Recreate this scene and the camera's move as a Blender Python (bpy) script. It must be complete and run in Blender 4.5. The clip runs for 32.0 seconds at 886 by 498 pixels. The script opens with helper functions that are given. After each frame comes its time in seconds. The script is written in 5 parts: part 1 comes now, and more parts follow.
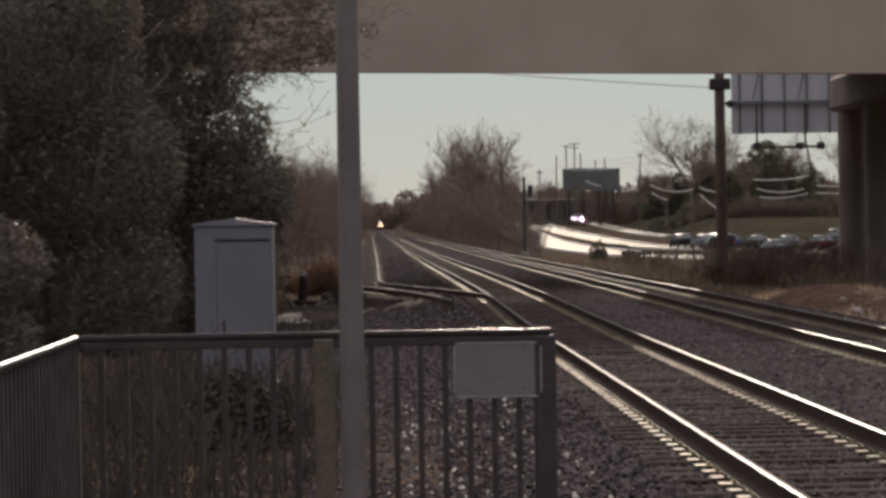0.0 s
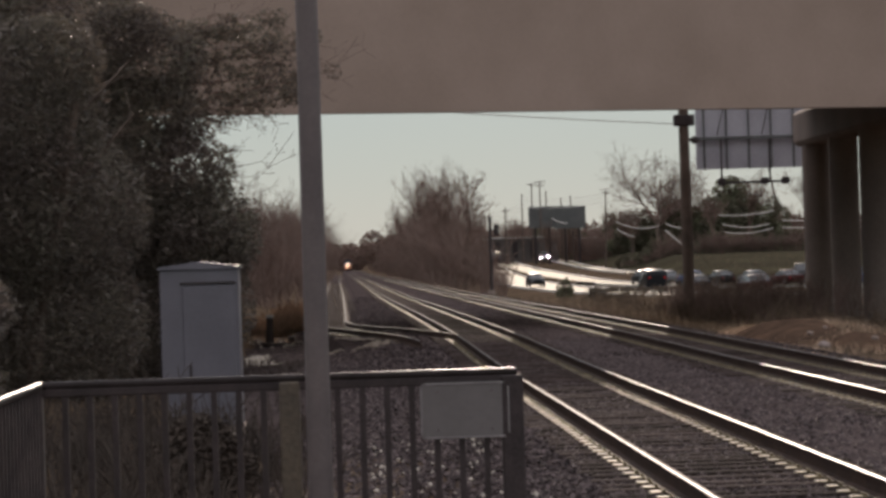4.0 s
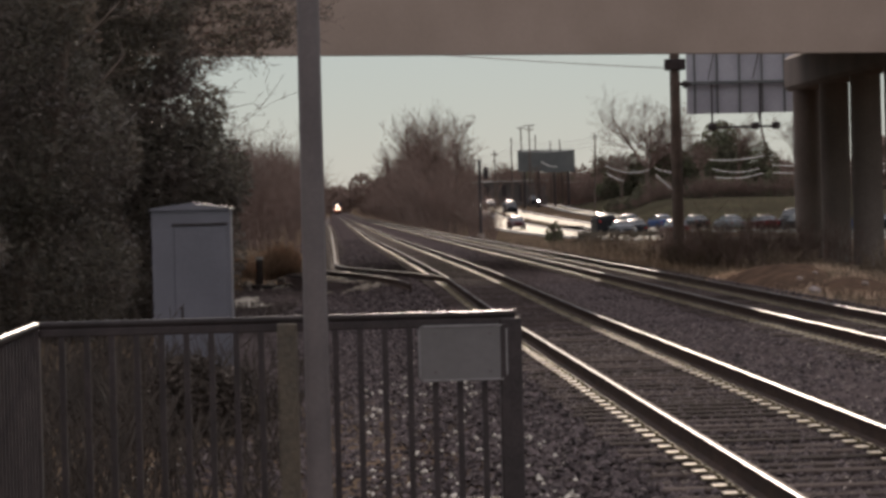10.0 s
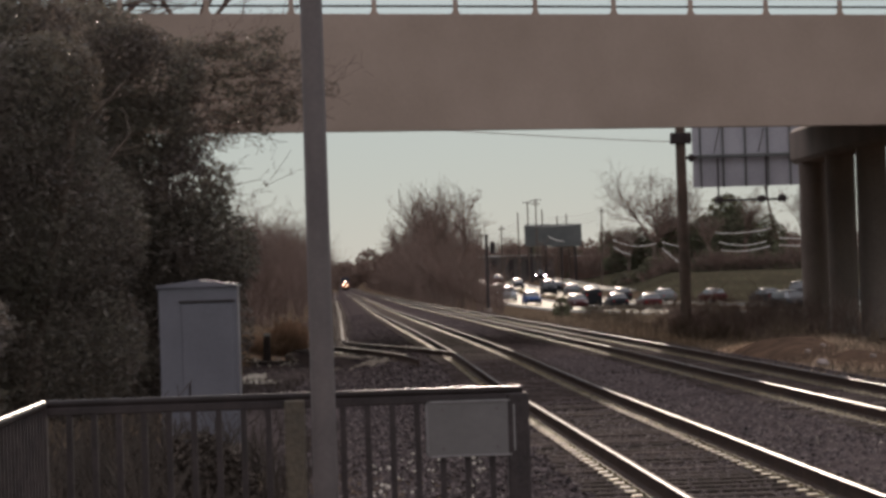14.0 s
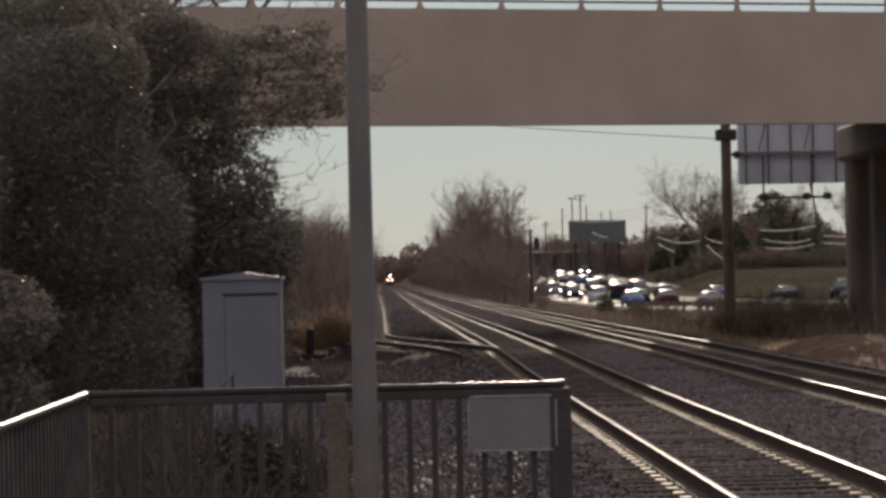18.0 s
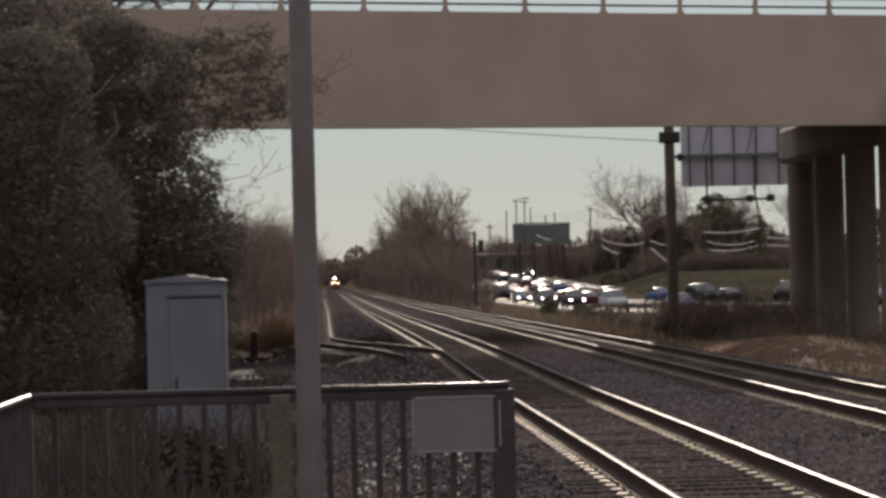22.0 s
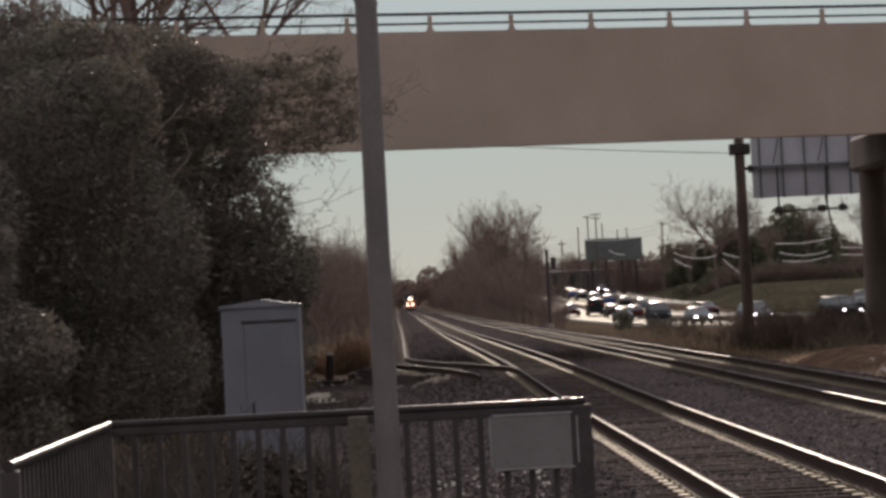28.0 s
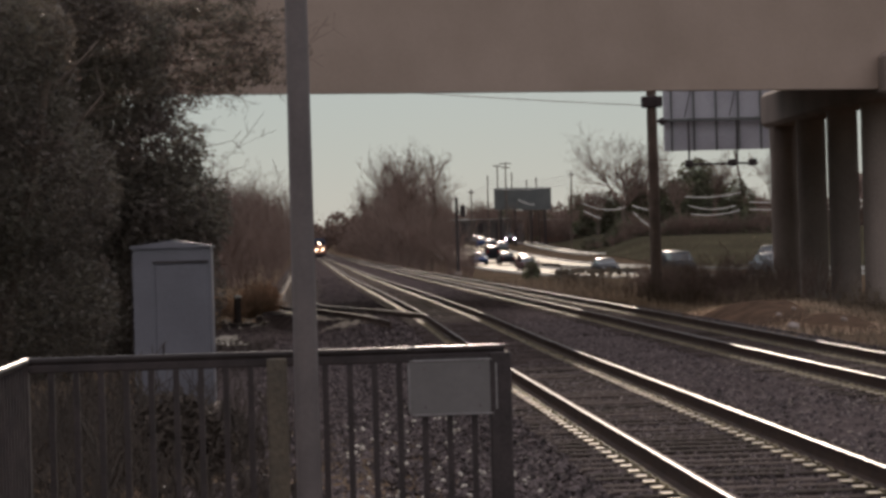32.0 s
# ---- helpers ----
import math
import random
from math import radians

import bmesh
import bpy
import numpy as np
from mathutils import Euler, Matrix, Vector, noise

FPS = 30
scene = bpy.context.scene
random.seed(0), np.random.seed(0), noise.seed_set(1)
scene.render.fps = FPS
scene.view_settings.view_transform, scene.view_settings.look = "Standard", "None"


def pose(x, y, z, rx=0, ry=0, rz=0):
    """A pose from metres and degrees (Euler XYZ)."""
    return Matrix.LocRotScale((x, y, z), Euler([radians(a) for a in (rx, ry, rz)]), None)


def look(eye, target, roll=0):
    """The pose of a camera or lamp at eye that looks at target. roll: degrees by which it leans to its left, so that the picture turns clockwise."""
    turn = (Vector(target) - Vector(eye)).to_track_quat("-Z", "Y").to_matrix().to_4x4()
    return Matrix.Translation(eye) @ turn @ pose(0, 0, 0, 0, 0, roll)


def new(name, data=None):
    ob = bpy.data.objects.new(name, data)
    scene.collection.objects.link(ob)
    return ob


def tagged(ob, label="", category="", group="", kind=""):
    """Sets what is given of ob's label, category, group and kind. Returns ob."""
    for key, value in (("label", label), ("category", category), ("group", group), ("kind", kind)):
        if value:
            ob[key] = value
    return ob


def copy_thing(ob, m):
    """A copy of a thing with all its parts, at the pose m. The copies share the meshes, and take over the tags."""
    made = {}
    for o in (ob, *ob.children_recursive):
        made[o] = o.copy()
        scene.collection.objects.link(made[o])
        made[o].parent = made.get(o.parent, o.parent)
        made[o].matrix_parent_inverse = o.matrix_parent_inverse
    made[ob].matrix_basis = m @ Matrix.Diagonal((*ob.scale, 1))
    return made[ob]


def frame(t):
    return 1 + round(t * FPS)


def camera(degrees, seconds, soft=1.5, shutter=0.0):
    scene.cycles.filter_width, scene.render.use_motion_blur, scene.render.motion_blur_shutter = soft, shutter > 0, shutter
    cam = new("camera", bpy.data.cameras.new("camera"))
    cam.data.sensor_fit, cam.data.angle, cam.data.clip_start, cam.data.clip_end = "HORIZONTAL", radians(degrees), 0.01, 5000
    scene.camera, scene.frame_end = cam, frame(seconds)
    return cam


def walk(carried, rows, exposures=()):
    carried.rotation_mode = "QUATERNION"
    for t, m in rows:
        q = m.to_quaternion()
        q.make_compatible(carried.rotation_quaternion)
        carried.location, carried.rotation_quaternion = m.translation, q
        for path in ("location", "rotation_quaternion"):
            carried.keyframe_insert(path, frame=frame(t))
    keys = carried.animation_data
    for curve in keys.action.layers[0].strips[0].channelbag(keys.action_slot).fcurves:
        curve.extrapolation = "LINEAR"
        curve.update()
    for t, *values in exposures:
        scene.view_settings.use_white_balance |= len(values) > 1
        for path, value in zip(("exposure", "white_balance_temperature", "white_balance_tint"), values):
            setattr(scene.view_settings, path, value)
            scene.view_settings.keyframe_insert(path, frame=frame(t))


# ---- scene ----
cam = camera(19.4, 32.0, soft=3.3)
EXPOSURE, KELVIN, TINT = 0.37, 6540, 28
PATH = [
    (0, (-0.263, -0.469, 1.783), (-0.211, 1.53, 1.766), -0.9),
    (0.5, (-0.265, -0.481, 1.786), (-0.21, 1.518, 1.804), -0.8),
    (1, (-0.259, -0.433, 1.787), (-0.188, 1.565, 1.822), -1.3),
    (1.5, (-0.257, -0.417, 1.787), (-0.174, 1.581, 1.828), -1.1),
    (2, (-0.258, -0.408, 1.786), (-0.169, 1.589, 1.833), -0.7),
    (2.5, (-0.254, -0.389, 1.785), (-0.163, 1.609, 1.824), -0.9),
    (3, (-0.251, -0.392, 1.784), (-0.161, 1.605, 1.826), -1.1),
    (3.5, (-0.252, -0.409, 1.785), (-0.168, 1.589, 1.8), -1.6),
    (5.5, (-0.251, -0.324, 1.78), (-0.186, 1.675, 1.792), -1.6),
    (6, (-0.284, -0.358, 1.786), (-0.225, 1.642, 1.799), -1.3),
    (6.5, (-0.324, -0.332, 1.786), (-0.262, 1.667, 1.799), -1.4),
    (7, (-0.364, -0.362, 1.788), (-0.278, 1.635, 1.837), -0.8),
    (7.5, (-0.37, -0.349, 1.786), (-0.238, 1.646, 1.849), -1.1),
    (8, (-0.335, -0.357, 1.784), (-0.211, 1.638, 1.83), -1.0),
    (8.5, (-0.328, -0.381, 1.785), (-0.21, 1.615, 1.822), -1.1),
    (9, (-0.32, -0.383, 1.783), (-0.203, 1.613, 1.83), -1.3),
    (9.5, (-0.312, -0.368, 1.78), (-0.19, 1.628, 1.771), -1.4),
    (10, (-0.301, -0.342, 1.78), (-0.215, 1.656, 1.749), -1.4),
    (10.5, (-0.29, -0.355, 1.779), (-0.192, 1.643, 1.78), -1.6),
    (11, (-0.29, -0.371, 1.778), (-0.195, 1.627, 1.781), -1.7),
    (11.5, (-0.29, -0.348, 1.78), (-0.203, 1.651, 1.779), -2.1),
    (12, (-0.294, -0.353, 1.781), (-0.209, 1.645, 1.785), -1.9),
    (12.5, (-0.298, -0.34, 1.782), (-0.208, 1.657, 1.795), -1.6),
    (13, (-0.298, -0.33, 1.784), (-0.204, 1.667, 1.805), -1.6),
    (13.5, (-0.3, -0.354, 1.783), (-0.206, 1.643, 1.806), -1.6),
    (14, (-0.298, -0.352, 1.783), (-0.216, 1.646, 1.81), -1.8),
    (14.5, (-0.3, -0.333, 1.782), (-0.281, 1.667, 1.8), -2.1),
    (16.5, (-0.299, -0.342, 1.783), (-0.258, 1.657, 1.822), -1.6),
    (17, (-0.294, -0.335, 1.781), (-0.249, 1.664, 1.808), -1.5),
    (17.5, (-0.294, -0.359, 1.779), (-0.246, 1.641, 1.8), -1.3),
    (18, (-0.293, -0.331, 1.779), (-0.245, 1.668, 1.803), -1.3),
    (18.5, (-0.287, -0.33, 1.779), (-0.228, 1.669, 1.798), -1.4),
    (19, (-0.279, -0.336, 1.778), (-0.204, 1.663, 1.789), -1.4),
    (19.5, (-0.273, -0.344, 1.775), (-0.187, 1.654, 1.781), -1.3),
    (20, (-0.272, -0.309, 1.777), (-0.181, 1.688, 1.78), -1.6),
    (20.5, (-0.276, -0.318, 1.777), (-0.186, 1.68, 1.781), -1.6),
    (21, (-0.281, -0.322, 1.775), (-0.19, 1.676, 1.803), -1.7),
    (21.5, (-0.288, -0.335, 1.774), (-0.199, 1.662, 1.808), -1.4),
    (22, (-0.291, -0.354, 1.773), (-0.2, 1.644, 1.798), -1.4),
    (22.5, (-0.291, -0.366, 1.77), (-0.201, 1.632, 1.781), -1.5),
    (23, (-0.289, -0.359, 1.764), (-0.199, 1.639, 1.771), -1.5),
    (23.5, (-0.283, -0.37, 1.765), (-0.191, 1.628, 1.761), -1.2),
    (24, (-0.285, -0.352, 1.766), (-0.182, 1.645, 1.77), -1.2),
    (24.5, (-0.287, -0.41, 1.771), (-0.178, 1.587, 1.782), -1.5),
    (25, (-0.286, -0.395, 1.774), (-0.172, 1.602, 1.794), -1.7),
    (25.5, (-0.286, -0.356, 1.772), (-0.179, 1.642, 1.781), -1.9),
    (25.7, (-0.288, -0.348, 1.775), (-0.178, 1.65, 1.791), -1.8),
    (25.8, (-0.29, -0.343, 1.777), (-0.182, 1.655, 1.8086), -1.7),
    (25.9, (-0.292, -0.338, 1.779), (-0.188, 1.66, 1.83), -1.6),
    (26, (-0.295, -0.332, 1.782), (-0.205, 1.664, 1.867), -1.5),
    (26.1, (-0.296, -0.343, 1.782), (-0.2134, 1.654, 1.895), -1.35),
    (26.2, (-0.297, -0.354, 1.782), (-0.2414, 1.643, 1.9036), -1.2),
    (26.3, (-0.298, -0.365, 1.782), (-0.265, 1.633, 1.8966), -1.05),
    (26.4, (-0.299, -0.376, 1.781), (-0.281, 1.622, 1.888), -0.9),
    (26.5, (-0.3, -0.387, 1.781), (-0.292, 1.61, 1.881), -0.8),
    (28.5, (-0.296, -0.403, 1.766), (-0.252, 1.597, 1.794), -3.2),
    (29, (-0.312, -0.433, 1.764), (-0.284, 1.567, 1.781), -2.1),
    (29.5, (-0.307, -0.439, 1.765), (-0.289, 1.561, 1.786), -2.1),
    (30, (-0.307, -0.417, 1.764), (-0.274, 1.583, 1.783), -1.8),
    (30.5, (-0.313, -0.39, 1.761), (-0.272, 1.61, 1.773), -1.6),
    (31, (-0.316, -0.378, 1.764), (-0.234, 1.621, 1.769), -2.0),
    (31.5, (-0.327, -0.378, 1.764), (-0.229, 1.619, 1.762), -1.8),
    (32, (-0.366, -0.352, 1.763), (-0.261, 1.645, 1.761), -1.6),
]
walk(cam, [(t, look(e, g, r)) for t, e, g, r in PATH], [(0, EXPOSURE, KELVIN, TINT), (26.5, EXPOSURE, KELVIN, TINT), (28.8, EXPOSURE - 0.15, KELVIN, TINT), (32, EXPOSURE - 0.1, KELVIN, TINT)])

# ---- light ----
SUN_EL, SUN_AZ = radians(15.2), radians(3.4)  # azimuth to the right of the tracks' direction (+y)
SUN_DIR = Vector((math.sin(SUN_AZ) * math.cos(SUN_EL), math.cos(SUN_AZ) * math.cos(SUN_EL), math.sin(SUN_EL)))
world = bpy.data.worlds.new("world")
scene.world = world
world.use_nodes = True
wn = world.node_tree.nodes
sky = wn.new("ShaderNodeTexSky")
sky.sky_type = "NISHITA"
sky.sun_disc = False
sky.sun_elevation, sky.sun_rotation = SUN_EL, SUN_AZ
sky.air_density, sky.dust_density, sky.ozone_density = 1.3, 0.05, 2.5
wn["Background"].inputs["Strength"].default_value = 0.05
haze = wn.new("ShaderNodeHueSaturation")
haze.inputs["Saturation"].default_value = 0.7
world.node_tree.links.new(sky.outputs[0], haze.inputs["Color"])
veil = wn.new("ShaderNodeMix")  # thin even high haze over the whole sky, brighter overhead than at the horizon
veil.data_type = "RGBA"
veil.inputs[0].default_value = 0.7
wl = world.node_tree.links
up = wn.new("ShaderNodeSeparateXYZ")
wl.new(wn.new("ShaderNodeTexCoord").outputs["Generated"], up.inputs[0])
rise = wn.new("ShaderNodeValToRGB")
rise.color_ramp.interpolation = "EASE"
rise.color_ramp.elements[0].position, rise.color_ramp.elements[0].color = 0.0, (0.268, 0.38, 0.348, 1)
rise.color_ramp.elements[1].position, rise.color_ramp.elements[1].color = 0.6, (1.0, 1.09, 1.06, 1)
wl.new(up.outputs["Z"], rise.inputs[0])
gain = wn.new("ShaderNodeVectorMath")
gain.operation = "SCALE"
gain.inputs["Scale"].default_value = 20.0
wl.new(rise.outputs[0], gain.inputs[0])
wl.new(haze.outputs[0], veil.inputs[6])
wl.new(gain.outputs[0], veil.inputs[7])
wl.new(veil.outputs[2], wn["Background"].inputs[0])
sun_data = bpy.data.lights.new("sun", "SUN")
sun_data.energy, sun_data.angle, sun_data.color = 1.4, radians(0.6), (1.0, 0.91, 0.68)
sun = new("sun", sun_data)
sun.matrix_world = look((0, 0, 60), Vector((0, 0, 60)) - SUN_DIR)


# ---- materials ----
def material(name, colour, second=None, rough=0.7, metal=0.0, scale=4.0, fine=40.0, bump=0.15, mix=(0.35, 0.65), rand=0.0, island=0.0, spec=None, thin=0.0, grit=0.55):
    """Base colour varied at two scales, with fine relief; rand and island vary it from piece to piece."""
    m = bpy.data.materials.new(name)
    m.use_nodes = True
    n, l = m.node_tree.nodes, m.node_tree.links
    b = n["Principled BSDF"]
    second = second or tuple(c * 0.72 for c in colour)
    co = n.new("ShaderNodeTexCoord")
    geo = n.new("ShaderNodeNewGeometry")
    big, small = n.new("ShaderNodeTexNoise"), n.new("ShaderNodeTexNoise")
    for t, s, d in ((big, scale, 4), (small, fine, 3)):
        t.inputs["Scale"].default_value, t.inputs["Detail"].default_value = s, d
        l.new(geo.outputs["Position"] if rand >= 0 else co.outputs["Object"], t.inputs["Vector"])
    ramp = n.new("ShaderNodeMapRange")
    ramp.inputs["From Min"].default_value, ramp.inputs["From Max"].default_value = mix
    l.new(big.outputs["Fac"], ramp.inputs["Value"])
    blend = n.new("ShaderNodeMix")
    blend.data_type = "RGBA"
    blend.inputs[6].default_value, blend.inputs[7].default_value = (*colour, 1), (*second, 1)
    l.new(ramp.outputs[0], blend.inputs[0])
    grain = n.new("ShaderNodeMix")
    grain.data_type, grain.blend_type = "RGBA", "OVERLAY"
    grain.inputs[0].default_value = grit
    l.new(blend.outputs[2], grain.inputs[6])
    l.new(small.outputs["Fac"], grain.inputs[7])
    out = grain.outputs[2]
    if rand > 0 or island > 0:
        hsv = n.new("ShaderNodeHueSaturation")
        span = n.new("ShaderNodeMapRange")
        k = max(rand, island)
        span.inputs["To Min"].default_value, span.inputs["To Max"].default_value = 1 - k, 1 + k
        l.new(n.new("ShaderNodeObjectInfo").outputs["Random"] if rand > 0 else geo.outputs["Random Per Island"], span.inputs["Value"])
        l.new(span.outputs[0], hsv.inputs["Value"])
        l.new(out, hsv.inputs["Color"])
        out = hsv.outputs[0]
    l.new(out, b.inputs["Base Color"])
    rr = n.new("ShaderNodeMapRange")
    rr.inputs["To Min"].default_value, rr.inputs["To Max"].default_value = max(rough - 0.1, 0.02), min(rough + 0.1, 1)
    l.new(small.outputs["Fac"], rr.inputs["Value"])
    l.new(rr.outputs[0], b.inputs["Roughness"])
    b.inputs["Metallic"].default_value = metal
    if spec is not None:
        b.inputs["Specular IOR Level"].default_value = spec
    if bump:
        bp = n.new("ShaderNodeBump")
        bp.inputs["Strength"].default_value, bp.inputs["Distance"].default_value = bump, 0.02
        l.new(small.outputs["Fac"], bp.inputs["Height"])
        l.new(bp.outputs[0], b.inputs["Normal"])
    if thin:
        tr, sh = n.new("ShaderNodeBsdfTranslucent"), n.new("ShaderNodeMixShader")
        sh.inputs[0].default_value = thin
        l.new(out, tr.inputs["Color"])
        l.new(b.outputs[0], sh.inputs[1])
        l.new(tr.outputs[0], sh.inputs[2])
        l.new(sh.outputs[0], n["Material Output"].inputs["Surface"])
    return m


def glow(name, colour, strength):
    m = bpy.data.materials.new(name)
    m.use_nodes = True
    b = m.node_tree.nodes["Principled BSDF"]
    b.inputs["Base Color"].default_value = (*colour, 1)
    b.inputs["Emission Color"].default_value, b.inputs["Emission Strength"].default_value = (*colour, 1), strength
    return m


EARTH = material("earth_and_dry_grass", (0.115, 0.078, 0.053), (0.066, 0.05, 0.034), 0.95, scale=0.25, fine=3.0, bump=0.8, spec=0.0)
GRASS = material("olive_winter_grass", (0.062, 0.055, 0.035), (0.047, 0.04, 0.027), 0.95, scale=0.12, fine=2.0, bump=0.8, spec=0.0)
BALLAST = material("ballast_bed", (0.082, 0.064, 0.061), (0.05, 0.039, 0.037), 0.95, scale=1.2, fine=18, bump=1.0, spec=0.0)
STONE = material("ballast_stone", (0.09, 0.068, 0.066), (0.05, 0.039, 0.037), 0.65, scale=9, fine=60, bump=0.2, island=0.7, spec=0.04)
RAIL_STEEL = material("polished_rail_steel", (0.13, 0.115, 0.107), (0.09, 0.08, 0.074), 0.42, 0.45, scale=3, fine=60, bump=0.0)
RAIL_WORN = material("worn_rail_crown", (0.075, 0.063, 0.058), (0.05, 0.042, 0.038), 0.6, 0.3, scale=3, fine=60, bump=0.0)
RAIL_RUST = material("rusty_rail_side", (0.055, 0.033, 0.024), (0.035, 0.022, 0.017), 0.8, 0.0, scale=5, fine=80, bump=0.3, spec=0.12)
TIE_WOOD = material("creosoted_timber", (0.058, 0.043, 0.038), (0.034, 0.025, 0.022), 0.9, scale=3, fine=50, bump=0.8, rand=0.45, spec=0.015)
PLATE = material("worn_tie_plate", (0.19, 0.145, 0.08), (0.1, 0.077, 0.045), 0.6, 0.35, scale=12, fine=90, bump=0.2, rand=0.25)
CONCRETE = material("weathered_concrete", (0.25, 0.195, 0.165), (0.2, 0.155, 0.132), 0.9, scale=0.5, fine=14, bump=0.15, spec=0.2, grit=0.25)
GIRDER = material("brown_fascia_paint", (0.335, 0.245, 0.197), (0.28, 0.203, 0.16), 0.85, scale=0.35, fine=9, bump=0.06, grit=0.1)
# dead weed tone, darkened to include the shade under the trees
WEED = material("shaded_dead_weeds", (0.07, 0.053, 0.043), (0.045, 0.036, 0.03), 0.9, scale=1, fine=20, bump=0.2, spec=0.1)
LEAF_FAR = material("olive_evergreen_leaf", (0.115, 0.12, 0.07), (0.1, 0.088, 0.06), 0.6, scale=0.3, fine=6, bump=0.05, island=0.4, thin=0.3, spec=0.2)
PAINT_DARK = material("dark_brown_railing_paint", (0.05, 0.038, 0.037), (0.034, 0.027, 0.026), 0.7, scale=6, fine=60, bump=0.1, spec=0.2)
BRIGHT_RAIL = material("glossy_dark_handrail_paint", (0.035, 0.028, 0.027), (0.025, 0.02, 0.019), 0.34, 0.0, scale=6, fine=60, bump=0.0, spec=0.08, grit=0.2)
GALV = material("galvanised_steel", (0.128, 0.102, 0.098), (0.102, 0.082, 0.08), 0.6, 0.2, scale=4, fine=40, bump=0.05, grit=0.25)
CABINET = material("pale_grey_cabinet_paint", (0.13, 0.12, 0.137), (0.105, 0.097, 0.111), 0.36, 0.0, scale=1.4, fine=25, bump=0.03, grit=0.15)
POST_WOOD = material("tan_weathered_post", (0.1, 0.076, 0.052), (0.07, 0.055, 0.04), 0.75, scale=3, fine=40, bump=0.4)
BARK = material("grey_brown_bark", (0.16, 0.12, 0.095), (0.1, 0.078, 0.064), 0.9, scale=2, fine=30, bump=0.6, spec=0.1)
TWIG = material("reddish_winter_twigs", (0.21, 0.14, 0.115), (0.15, 0.105, 0.085), 0.85, scale=0.4, fine=12, bump=0.2, spec=0.15, thin=0.12)
BRUSH = material("dry_brush", (0.19, 0.14, 0.1), (0.13, 0.098, 0.072), 0.9, scale=0.6, fine=10, bump=0.2, island=0.45, spec=0.1, thin=0.35)
RUSSET = material("russet_dead_grass", (0.5, 0.36, 0.255), (0.36, 0.25, 0.175), 0.9, scale=0.6, fine=10, bump=0.2, island=0.4, spec=0.05, thin=0.5)
LEAF = material("dark_evergreen_leaf", (0.135, 0.118, 0.088), (0.13, 0.1, 0.084), 0.4, scale=0.7, fine=20, bump=0.05, island=0.35, thin=0.5, spec=0.4)
ASPHALT = material("worn_asphalt", (0.135, 0.112, 0.05), (0.1, 0.083, 0.038), 0.68, scale=0.15, fine=4, bump=0.03, spec=0.15)
KERB = material("pale_kerb_concrete", (0.45, 0.43, 0.39), (0.34, 0.32, 0.29), 0.7, scale=0.5, fine=8, bump=0.1)
POLE_WOOD = material("utility_pole_wood", (0.14, 0.1, 0.08), (0.09, 0.068, 0.055), 0.9, scale=1.5, fine=20, bump=0.4, spec=0.15)
BOARD = material("billboard_back_sheet", (0.34, 0.325, 0.345), (0.29, 0.275, 0.295), 0.6, scale=0.6, fine=8, bump=0.05, grit=0.2)
BOARD_DARK = material("dark_billboard_back", (0.1, 0.1, 0.095), (0.075, 0.077, 0.074), 0.7, scale=0.5, fine=8, bump=0.05)
BLACK = material("black_rubber", (0.015, 0.015, 0.015), (0.02, 0.02, 0.02), 0.7, scale=8, fine=60, bump=0.1)
WIRE = material("aerial_cable", (0.6, 0.57, 0.52), (0.48, 0.45, 0.41), 0.3, 0.7, scale=3, fine=30, bump=0.0)


